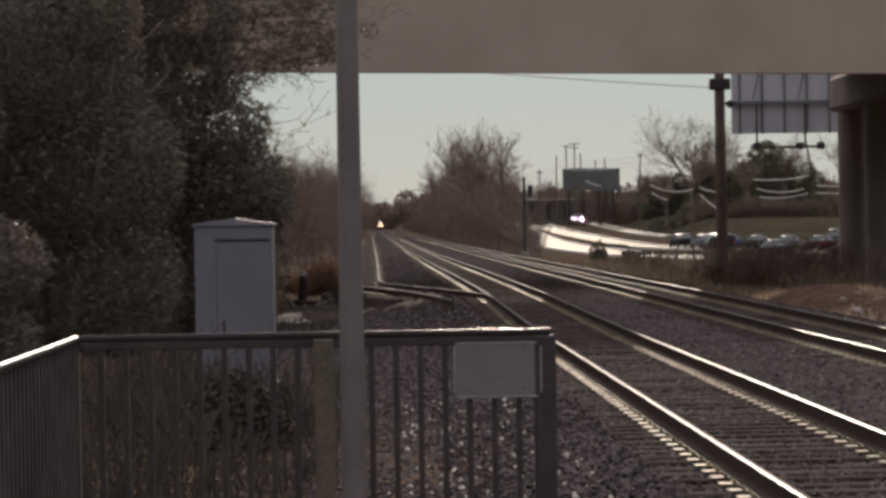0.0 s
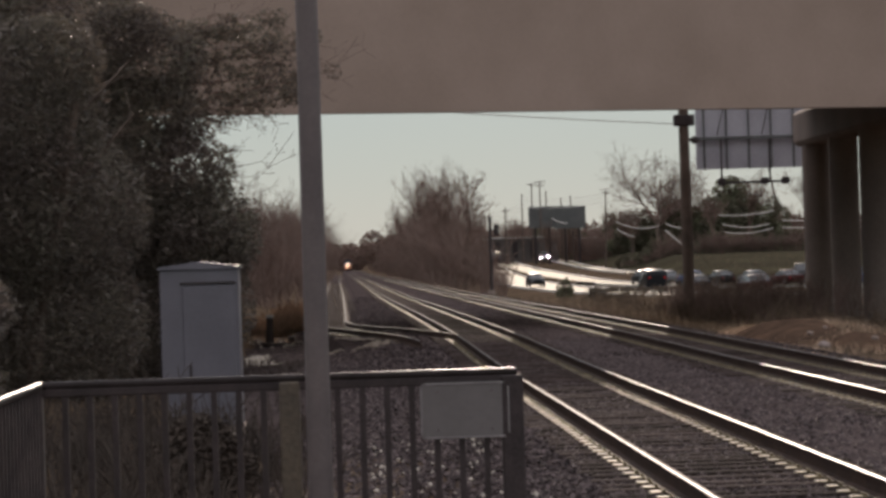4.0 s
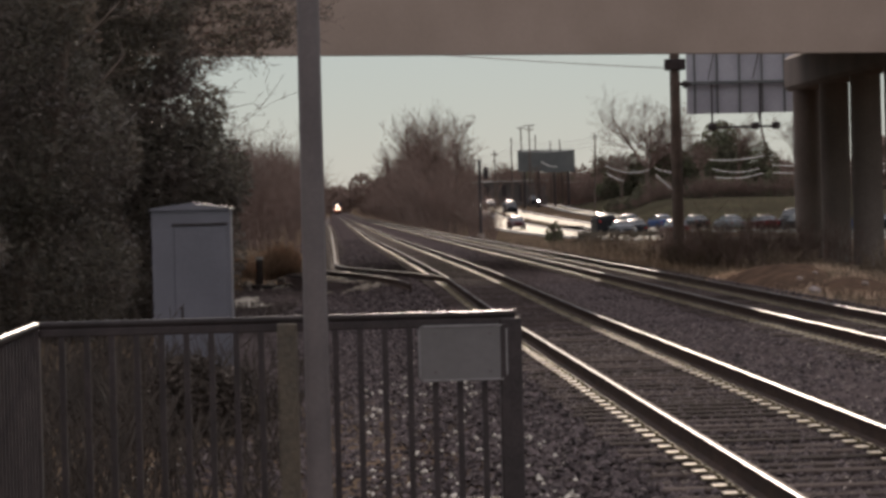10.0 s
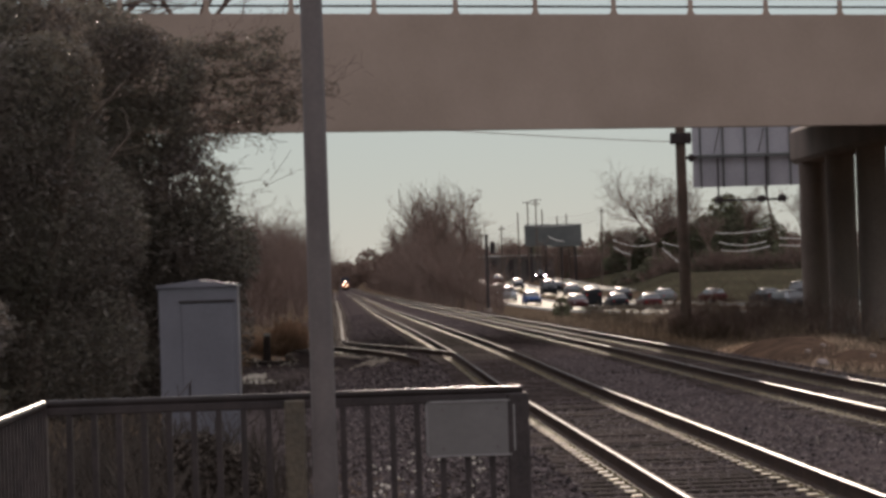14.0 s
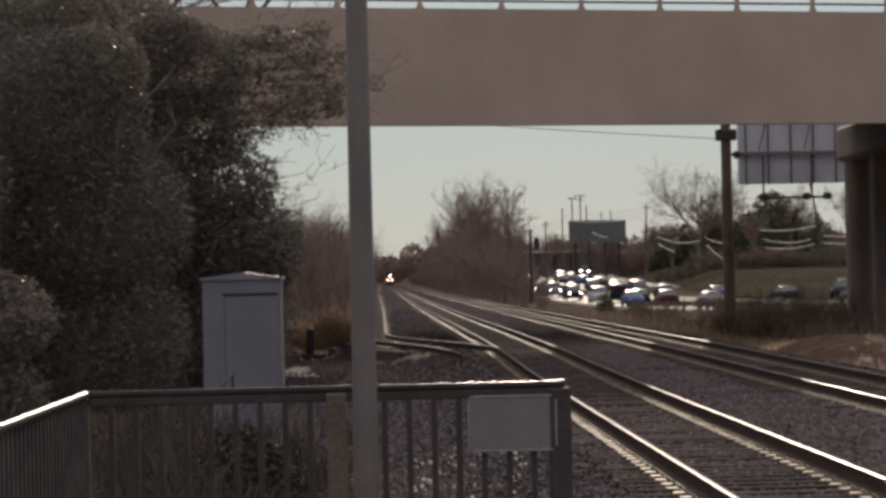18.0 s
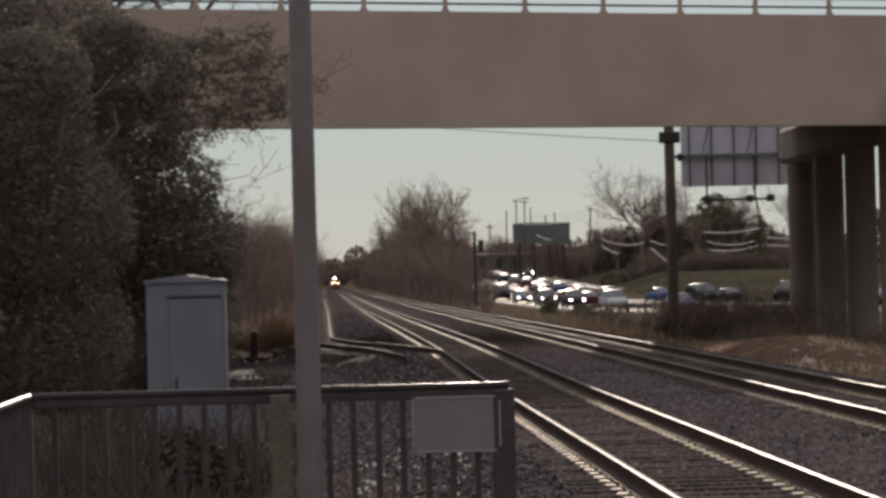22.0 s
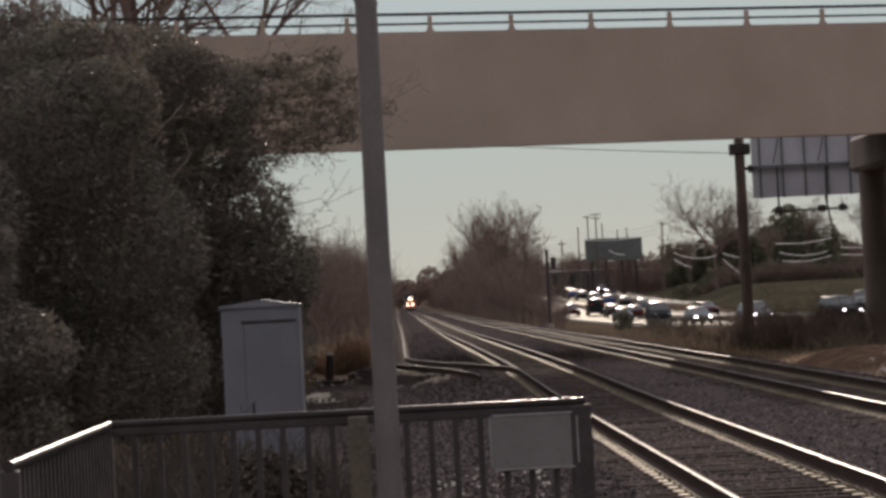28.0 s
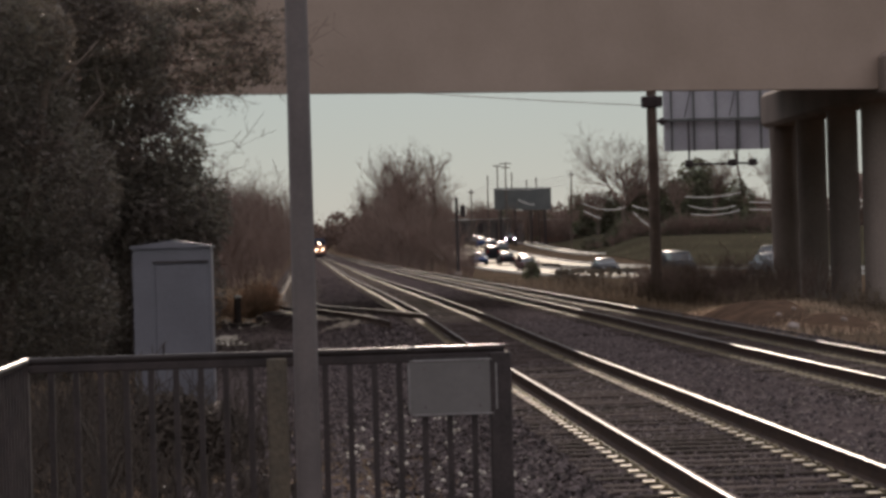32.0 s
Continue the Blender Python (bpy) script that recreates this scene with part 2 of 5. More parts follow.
# ---- mesh helpers ----
class Geo:
    """Vertices and faces of one mesh, gathered piece by piece."""

    def __init__(self):
        self.v, self.f, self.m = [], [], []

    def box(self, x0, x1, y0, y1, z0, z1, mat=0, bevel=0.0, turn=None):
        if bevel:
            b = min(bevel, (x1 - x0) * 0.45, (y1 - y0) * 0.45, (z1 - z0) * 0.45)
            prof = [(x0 + b, y0), (x1 - b, y0), (x1, y0 + b), (x1, y1 - b), (x1 - b, y1), (x0 + b, y1), (x0, y1 - b), (x0, y0 + b)]
            cx, cy = (x0 + x1) / 2, (y0 + y1) / 2
            sx, sy = 1 - 2 * b / (x1 - x0), 1 - 2 * b / (y1 - y0)
            rings = [(z0, sx, sy), (z0 + b, 1, 1), (z1 - b, 1, 1), (z1, sx, sy)]
            pts = [(cx + (px - cx) * kx, cy + (py - cy) * ky, z) for z, kx, ky in rings for px, py in prof]
            fs = [tuple(range(7, -1, -1)), tuple(range(24, 32))]
            for r in range(3):
                for i in range(8):
                    j = (i + 1) % 8
                    fs.append((r * 8 + i, r * 8 + j, r * 8 + 8 + j, r * 8 + 8 + i))
        else:
            pts = [(x, y, z) for z in (z0, z1) for x, y in ((x0, y0), (x1, y0), (x1, y1), (x0, y1))]
            fs = [(3, 2, 1, 0), (4, 5, 6, 7), (0, 1, 5, 4), (1, 2, 6, 5), (2, 3, 7, 6), (3, 0, 4, 7)]
        self.add(pts, fs, mat, turn)

    def add(self, pts, fs, mat=0, turn=None):
        o = len(self.v)
        if turn is not None:
            pts = [tuple(turn @ Vector(p)) for p in pts]
        self.v.extend(pts)
        self.f.extend([tuple(i + o for i in f) for f in fs])
        self.m.extend([mat] * len(fs))

    def tube(self, p0, p1, r0, r1, n=6, mat=0, caps=True):
        p0, p1 = Vector(p0), Vector(p1)
        d = (p1 - p0)
        if d.length < 1e-6:
            return
        d.normalize()
        a = d.orthogonal().normalized()
        b = d.cross(a)
        pts = []
        for p, r in ((p0, r0), (p1, r1)):
            for i in range(n):
                w = 2 * math.pi * i / n
                pts.append(tuple(p + a * (r * math.cos(w)) + b * (r * math.sin(w))))
        self.add(pts, [(i, (i + 1) % n, n + (i + 1) % n, n + i) for i in range(n)], mat)
        if caps:  # rings of their own, so that smooth sides keep straight normals
            self.add(pts, [tuple(range(n - 1, -1, -1)), tuple(range(n, 2 * n))], mat)

    def path(self, pts, r, n=6, mat=0):
        ring = []
        for i, p in enumerate(pts):
            d = (Vector(pts[min(i + 1, len(pts) - 1)]) - Vector(pts[max(i - 1, 0)])).normalized()
            a = d.cross(Vector((0, 0, 1))).normalized()
            b = d.cross(a)
            ring += [tuple(Vector(p) + a * (r * math.cos(2 * math.pi * k / n)) + b * (r * math.sin(2 * math.pi * k / n))) for k in range(n)]
        self.add(ring, [(i * n + k, i * n + (k + 1) % n, (i + 1) * n + (k + 1) % n, (i + 1) * n + k) for i in range(len(pts) - 1) for k in range(n)], mat)

    def extrude(self, prof, stations, mat=0, close=True):
        """A section (x, z) carried along stations (x, y, z)."""
        o, k = [], len(prof)
        for sx, sy, sz in stations:
            o += [(sx + px, sy, sz + pz) for px, pz in prof]
        fs = []
        for s in range(len(stations) - 1):
            for i in range(k if close else k - 1):
                j = (i + 1) % k
                fs.append((s * k + i, s * k + j, (s + 1) * k + j, (s + 1) * k + i))
        if close:
            fs += [tuple(range(k)), tuple(range((len(stations) - 1) * k + k - 1, (len(stations) - 1) * k - 1, -1))]
        self.add(o, fs, mat)

    def mesh(self, name, mats, smooth=False):
        me = bpy.data.meshes.new(name)
        me.from_pydata(self.v, [], self.f)
        for m in (mats if isinstance(mats, (list, tuple)) else [mats]):
            me.materials.append(m)
        if any(self.m):
            me.polygons.foreach_set("material_index", self.m)
        if smooth:
            me.polygons.foreach_set("use_smooth", [True] * len(me.polygons))
        me.update()
        return me


def part(name, geo, mats, parent=None, label="", smooth=False, kind=""):
    ob = new(name, geo.mesh(name, mats, smooth))
    ob.parent = parent
    return tagged(ob, label, kind=kind)


def thing(name, label, category, group="", kind="", at=(0, 0, 0)):
    ob = new(name)
    ob.location = at
    ob.empty_display_size = 0.3
    return tagged(ob, label, category, group, kind)


def sheet(name, verts, faces, mat):
    """A mesh from arrays of vertices and quads."""
    me = bpy.data.meshes.new(name)
    me.from_pydata(verts.tolist() if hasattr(verts, "tolist") else verts, [], faces.tolist() if hasattr(faces, "tolist") else faces)
    me.materials.append(mat)
    me.update()
    return new(name, me)


def smooth01(u):
    u = min(max(u, 0.0), 1.0)
    return u * u * (3 - 2 * u)


# ---- ground ----
def track_z(y):
    return 1.0 * smooth01((y - 600) / 650)


def road_z(y):
    return -0.5 - 0.64 * smooth01((y - 140) / 60) + 3.7 * smooth01((y - 243) / 269)


def ground_z(x, y):
    """Height of the land: track bed low, road rising to a crest on the right, a bank on the left."""
    z = -0.42 + track_z(y)
    if x > 10:
        k = smooth01((y - 300) / 150)
        z += (road_z(y) - 0.06 - z) * smooth01((x - 10 - 6 * k) / (4 + 4 * k))
        z += 2.0 * smooth01((y - 290) / 55) * smooth01((x - 39) / 8) * (1 - smooth01((y - 385) / 100))
        z += 3.0 * smooth01((y - 540) / 500) * smooth01((x - 16) / 8)
    if x < -3:
        z += 1.2 * smooth01((-3 - x) / 9) * smooth01((y - 20) / 30)
    z += 0.06 * noise.noise(Vector((x * 0.35, y * 0.35, 0.0))) * (1 if (x < 0.5 or x > 11) else 0)
    z -= 0.36 * smooth01((y - 52) / 18) * smooth01((x + 4.2) / 1.4) * (1 - smooth01((x - 9) / 2))
    for mx, my, mh, mw, ml in ((-3.3, 106, 0.35, 1.25, 7), (-4.6, 122, 0.4, 1.9, 14), (12.6, 66, 0.55, 2.2, 8)):
        z += mh * math.exp(-((x - mx) / mw) ** 2 - ((y - my) / ml) ** 2)
    z += 14 * smooth01((y - 1700) / 1500)
    return z


def build_ground():
    xs = sorted({round(v, 3) for v in [-2600, -1500, -800, -400, -200, -120, -80, -60] + list(np.arange(-45, 62, 1.0)) + [70, 80, 100, 130, 180, 260, 400, 800, 1500, 2600]})
    ys = sorted({round(v, 3) for v in [-300, -120, -50, -20] + list(np.arange(-8, 130, 1.5)) + list(np.arange(130, 440, 4.0)) + list(np.arange(440, 1300, 30.0)) + [1300, 1400, 1600, 1800, 2100, 2500, 3000, 3600, 4500]})
    v = [(x, y, ground_z(x, y)) for y in ys for x in xs]
    k = len(xs)
    f = [(j * k + i, j * k + i + 1, (j + 1) * k + i + 1, (j + 1) * k + i) for j in range(len(ys) - 1) for i in range(k - 1)]
    ob = sheet("ground", v, f, EARTH)
    ob.data.polygons.foreach_set("use_smooth", [True] * len(f))
    return tagged(ob, "dry winter grass and earth beside the railway", "ground", kind="structure")


build_ground()


# ---- railway ----
STATIONS = list(np.arange(-6, 160, 2.0)) + list(np.arange(160, 620, 20.0)) + list(np.arange(620, 1500, 25.0))
RAIL_PROFILE = [(-0.07, -0.17), (0.07, -0.17), (0.07, -0.158), (0.012, -0.14), (0.012, -0.045), (0.036, -0.035), (0.036, -0.0115), (0.031, -0.0059), (0.022, -0.0026), (0.01, -0.0005), (-0.01, -0.0005), (-0.022, -0.0026), (-0.031, -0.0059), (-0.036, -0.0115), (-0.036, -0.035), (-0.012, -0.045), (-0.012, -0.14), (-0.07, -0.158)]


def main_x(y):
    """Sideways drift of the main tracks: a slight kink under the bridge and a long bend far off."""
    return 0.2 * smooth01((y - 38) / 35) - 0.38 * smooth01((y - 72) / 110) - 0.8 * smooth01((y - 300) / 1100)


def siding_x(y):
    return 2.45 - 3.35 * smooth01((y - 57) / 47) - 0.8 * smooth01((y - 120) / 500)


def siding_z(y):
    return -0.3 * smooth01((y - 62) / 44) + track_z(y)


def add_rail(parent, fx, fz, y0, y1, polished=True):
    st = [(fx(y), y, fz(y)) for y in STATIONS if y0 <= y <= y1]
    g = Geo()
    g.extrude(RAIL_PROFILE, st)
    k = len(RAIL_PROFILE)
    for s in range(len(st) - 1):
        for i in (10, 11):  # worn crown, and the bright band where the wheels run
            g.m[s * k + i] = (1 if i == 11 else 2) if polished else 0
    return part("rail", g, [RAIL_RUST, RAIL_STEEL, RAIL_WORN], parent)


TIE = Geo()
TIE.box(-1.3, 1.3, -0.115, 0.115, -0.37, -0.185, bevel=0.014)
TIE_MESH = TIE.mesh("tie", TIE_WOOD)
PLATE_GEO = Geo()
PLATE_GEO.box(-0.22, 0.22, -0.082, 0.082, -0.186, -0.168, bevel=0.006)
for sx in (-0.105, 0.105):
    for sy in (-0.05, 0.05):
        PLATE_GEO.box(sx - 0.016, sx + 0.016, sy - 0.016, sy + 0.016, -0.17, -0.145, bevel=0.004)
PLATE_MESH = PLATE_GEO.mesh("tie_plate", PLATE)


def build_track(centre, fz, y0, y1, label, rails, near, first, far_plate=None):
    t = thing("railway_track", label, "railway track", "railway tracks")
    for off, a, b, polished in rails:
        add_rail(t, lambda y: centre(y) + off, fz, a, b, polished)
    rails = [r[:3] for r in rails]
    rng = random.Random(5)
    far_t, far_p = Geo(), Geo()
    y, i = first, 0
    while y < y1:
        c, z = centre(y), fz(y)
        jx, jr = rng.uniform(-0.05, 0.05), rng.uniform(-0.8, 0.8)
        if i < near:
            ob = new("tie", TIE_MESH)
            ob.parent, ob.matrix_basis = t, pose(c + jx, y, z + rng.uniform(-0.012, 0.006), 0, 0, jr)
            for off, a, b in rails:
                if i < near // 2 and a <= y <= b:
                    pl = new("tie_plate", PLATE_MESH)
                    pl.parent, pl.matrix_basis = t, pose(c + off, y, z, 0, 0, rng.uniform(-2, 2))
                elif a <= y <= b:
                    far_p.add([tuple(Vector(v.co) + Vector((c + off, y, z))) for v in PLATE_MESH.vertices][:32], [tuple(p.vertices) for p in PLATE_MESH.polygons][:26])
        else:
            far_t.box(c - 1.3, c + 1.3, y - 0.115, y + 0.115, z - 0.37, z - 0.185)
            if y < 420:
                for off, a, b in rails:
                    if a <= y <= b:
                        far_p.box(c + off - 0.17, c + off + 0.17, y - 0.095, y + 0.095, z - 0.187, z - 0.155)
        y += 0.495 + rng.uniform(-0.012, 0.012)
        i += 1
    if far_t.v:
        part("tie_bed", far_t, TIE_WOOD, t, kind="stuff")
    if far_p.v:
        part("plate_strip", far_p, [far_plate or PLATE], t, kind="stuff")
    return t


def build_railway():
    for c, lab in ((3.25, "main line track beside the platform, polished rails on wooden ties"), (7.45, "second main line track with polished rails on wooden ties")):
        build_track(lambda y, c=c: c + main_x(y) * (1 if c < 5 else 0.6), track_z, -6, 560, lab, [(-0.75, -6, 1500, True), (0.75, -6, 1500, True)], 260, 9.0)
    build_track(siding_x, siding_z, 50, 420, "side track that joins the main line by a turnout", [(-0.75, 62, 92, True), (-0.75, 92, 900, False), (0.75, 67, 900, True)], 60, 79.0, RAIL_RUST)
    # ballast: one bed under both main tracks and one under the side track
    g = Geo()
    bed = [(-2.3, -1.0), (-1.7, -0.45), (-0.9, -0.24), (0.4, -0.215), (2.1, -0.205), (2.85, -0.205), (4.6, -0.215), (5.8, -0.25), (7.0, -0.45), (7.9, -1.0)]
    rows = []
    ys = list(np.arange(-8, 60, 1.0)) + list(np.arange(60, 1500, 12.0))
    for y in ys:
        for px, pz in bed:
            wob = 0.02 * noise.noise(Vector((px * 2, y * 0.9, 3)))
            rows.append((px + 2.6 + main_x(y) * 0.8 + (0.15 * noise.noise(Vector((px, y * 0.3, 9))) if pz < -0.3 else 0), y, pz + wob + track_z(y)))
    k = len(bed)
    g.add(rows, [(j * k + i, j * k + i + 1, (j + 1) * k + i + 1, (j + 1) * k + i) for j in range(len(ys) - 1) for i in range(k - 1)])
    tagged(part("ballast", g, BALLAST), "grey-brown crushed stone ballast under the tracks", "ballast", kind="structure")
    g = Geo()
    bed = [(-2.4, -0.9), (-1.5, -0.225), (1.5, -0.225), (2.6, -0.35), (3.4, -0.9)]
    ys = list(np.arange(64, 900, 4.0))
    rows = [(siding_x(y) + px, y, siding_z(y) + pz - 0.7 * smooth01((79 - y) / 8) + 0.02 * noise.noise(Vector((px * 2, y * 0.9, 5)))) for y in ys for px, pz in bed]
    k = 5
    g.add(rows, [(j * k + i, j * k + i + 1, (j + 1) * k + i + 1, (j + 1) * k + i) for j in range(len(ys) - 1) for i in range(k - 1)])
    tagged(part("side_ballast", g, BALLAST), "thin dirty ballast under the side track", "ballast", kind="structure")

    # darker sheet of ballast material around the turnout
    v, ys = [], list(np.arange(29, 210, 1.5))
    for y in ys:
        left = -3.5 + 2.2 * smooth01((y - 90) / 9) + 0.3 * noise.noise(Vector((0, y * 0.35, 2)))
        for i in range(7):
            x = left + (1.6 - left) * i / 6
            v.append((x, y, ground_z(x, y) + (0.08 * smooth01((y - 29) / 6) if 0 < i else -0.1) - 0.06 * (1 - smooth01((y - 29) / 3)) + 0.02 * noise.noise(Vector((x * 2, y, 7)))))
    f = [(j * 7 + i, j * 7 + i + 1, j * 7 + i + 8, j * 7 + i + 7) for j in range(len(ys) - 1) for i in range(6)]
    tagged(sheet("turnout_bed", v, f, BALLAST), "ground sheet in the darker ballast material around the turnout", "gravel", kind="structure")


build_railway()


# ---- platform end: railing, sign, lamp post ----
def build_platform():
    g = Geo()
    g.box(-2.4, 0.7, -9, 12.62, -0.45, 0.2, bevel=0.03)
    tagged(part("platform", g, CONCRETE), "low concrete platform slab ending at a railing", "platform", kind="structure")


def build_railing():
    t = thing("platform_railing", "dark painted metal railing with glossy top rail around the platform end", "railing", at=(0, 12.5, 0.2))
    g = Geo()
    g.tube((-1.77, 0, 1.05), (0.6, 0, 1.05), 0.02, 0.02, 16)
    part("top_rail", g, BRIGHT_RAIL, t, "glossy dark rounded top rail", smooth=True)
    g = Geo()
    g.box(-1.75, 0.57, -0.018, 0.018, 0.992, 1.034, bevel=0.006)
    part("upper_bar", g, PAINT_DARK, t)
    g = Geo()
    g.box(-1.77, 0.6, -0.02, 0.02, 0.1, 0.14, bevel=0.006)
    part("bottom_bar", g, PAINT_DARK, t)
    x = -1.64
    while x < 0.5:
        g = Geo()
        g.box(x - 0.015, x + 0.015, -0.015, 0.015, 0.14, 1.01)
        part("picket", g, PAINT_DARK, t)
        x += 0.1225
    for x, w, m, lab in ((-1.78, 0.03, PAINT_DARK, ""), (-0.53, 0.05, POST_WOOD, "tan weathered post"), (0.575, 0.055, PAINT_DARK, "")):
        g = Geo()
        g.box(x - w, x + w, -0.04, 0.045, 0, 1.034, bevel=0.008)
        part("post", g, m, t, lab)
    # side run towards the viewer
    g = Geo()
    g.tube((-1.765, -3.3, 1.05), (-1.765, 0.0, 1.05), 0.021, 0.021, 16)
    part("side_top_rail", g, BRIGHT_RAIL, t, "glossy dark rounded top rail", smooth=True)
    g = Geo()
    g.box(-1.785, -1.745, -3.25, -0.03, 0.1, 0.14, bevel=0.006)
    part("side_bottom_bar", g, PAINT_DARK, t)
    y = -3.1
    while y < -0.05:
        g = Geo()
        g.box(-1.776, -1.754, y - 0.011, y + 0.011, 0.14, 1.035)
        part("picket", g, PAINT_DARK, t)
        y += 0.1225
    g = Geo()
    g.box(-1.8, -1.73, -3.3, -3.24, 0, 1.035, bevel=0.008)
    part("post", g, PAINT_DARK, t)


def rounded_plate(x0, x1, z0, z1, y0, y1, r, n=6):
    g, prof = Geo(), []
    for cx, cz, a in ((x1 - r, z0 + r, -90), (x1 - r, z1 - r, 0), (x0 + r, z1 - r, 90), (x0 + r, z0 + r, 180)):
        for i in range(n + 1):
            w = radians(a + 90 * i / n)
            prof.append((cx + r * math.cos(w), cz + r * math.sin(w)))
    k = len(prof)
    g.add([(x, y, z) for y in (y0, y1) for x, z in prof], [tuple(range(k)), tuple(range(2 * k - 1, k - 1, -1))] + [(i, i + k, (i + 1) % k + k, (i + 1) % k) for i in range(k)])
    return g


def build_sign():
    t = thing("railing_sign", "blank grey aluminium sign back fixed to the railing", "sign", at=(0, 12.5, 0.2))
    part("panel", rounded_plate(0.115, 0.56, 0.725, 1.005, -0.036, -0.03, 0.03), material("sign_back_aluminium", (0.15, 0.133, 0.13), (0.128, 0.114, 0.11), 0.55, 0.2, scale=3, fine=40, bump=0.02, grit=0.15), t)
    for x in (0.2, 0.47):
        for z in (0.77, 0.96):
            g = Geo()
            g.tube((x, -0.042, z), (x, -0.0355, z), 0.008, 0.008, 8)
            part("bolt", g, GALV, t)
    rim = material("sign_rim_aluminium", (0.23, 0.208, 0.204), (0.2, 0.18, 0.175), 0.55, 0.2, scale=3, fine=40, bump=0.02)
    for x0, x1, z0, z1 in ((0.14, 0.535, 0.995, 1.003), (0.14, 0.535, 0.727, 0.735), (0.117, 0.125, 0.75, 0.98), (0.55, 0.558, 0.75, 0.98)):
        g = Geo()
        g.box(x0, x1, -0.042, -0.0365, z0, z1, bevel=0.002)
        part("rim", g, rim, t, "pale raised rim")


def build_lamp_post():
    t = thing("lamp_post", "grey metal lamp post with boxed floodlight standing at the railing", "lamp post", at=(-0.385, 12.1, 0.2))
    g = Geo()
    g.tube((0, 0, 0.02), (0.0, 0, 3.9), 0.062, 0.051, 20)
    part("shaft", g, GALV, t, smooth=True)
    g = Geo()
    g.box(-0.13, 0.13, -0.13, 0.13, 0, 0.025, bevel=0.006)
    part("base_plate", g, GALV, t)
    g = Geo()
    g.tube((0.01, 0, 3.01), (-0.06, 0, 3.2), 0.055, 0.042, 10)
    g.tube((-0.07, 0, 3.2), (-0.12, 0, 3.27), 0.03, 0.03, 10)
    part("bracket", g, GALV, t, smooth=True)
    g = Geo()
    g.box(-0.085, 0.085, -0.08, 0.08, -0.065, 0.065, bevel=0.02, turn=pose(-0.13, 0, 3.32, 0, -18, 0))
    part("floodlight", g, POLE_WOOD, t, "dark brown boxed floodlight housing")


build_platform()
build_railing()
build_sign()
build_lamp_post()


# ---- signal cabinet ----
def build_cabinet():
    t = thing("signal_cabinet", "pale grey metal signal cabinet with pitched roof by the track", "cabinet", at=(-2.15, 34.0, -0.36))
    g = Geo()
    g.box(-0.56, 0.56, -0.05, 0.85, 0, 0.12, bevel=0.02)
    part("plinth", g, CONCRETE, t, "concrete plinth")
    g = Geo()
    g.box(-0.52, 0.52, 0, 0.8, 0.12, 2.2, bevel=0.012)
    part("body", g, CABINET, t)
    g = Geo()
    prof = [(-0.545, 2.2), (0.545, 2.2), (0.545, 2.225), (0.02, 2.305), (-0.545, 2.235)]
    k = len(prof)
    g.add([(x, y, z) for y in (-0.035, 0.835) for x, z in prof], [tuple(range(k)), tuple(range(2 * k - 1, k - 1, -1))] + [(i, i + k, (i + 1) % k + k, (i + 1) % k) for i in range(k)])
    part("roof", g, CABINET, t)
    g = Geo()
    g.box(-0.22, 0.47, -0.022, -0.002, 0.22, 1.98, bevel=0.008)
    door = part("door", g, CABINET, t)
    g = Geo()
    g.box(-0.15, -0.12, -0.05, -0.022, 0.72, 0.94, bevel=0.008)
    part("handle", g, PAINT_DARK, door, "dark lever handle")
    # strip coloured dark to stand for the shadow line above the door
    g = Geo()
    g.box(-0.25, 0.48, -0.03, -0.002, 2.0, 2.03, bevel=0.005)
    part("drip_strip", g, PAINT_DARK, t, "drip strip, coloured dark for its shadow line")
    g = Geo()
    for i in range(5):
        g.box(-0.45, -0.28, -0.012, -0.002, 0.5 + i * 0.05, 0.525 + i * 0.05)
    part("louvre", g, CABINET, t)


build_cabinet()


# ---- road bridge over the tracks ----
SKEW = 0.27


def bridge_y(x, depth):
    return 76.0 + SKEW * x + depth


def skew_bar(g, x0, x1, d0, d1, z0, z1, mat=0):
    pts = [(x, bridge_y(x, d), z) for z in (z0, z1) for x, d in ((x0, d0), (x1, d0), (x1, d1), (x0, d1))]
    g.add(pts, [(3, 2, 1, 0), (4, 5, 6, 7), (0, 1, 5, 4), (1, 2, 6, 5), (2, 3, 7, 6), (3, 0, 4, 7)], mat)


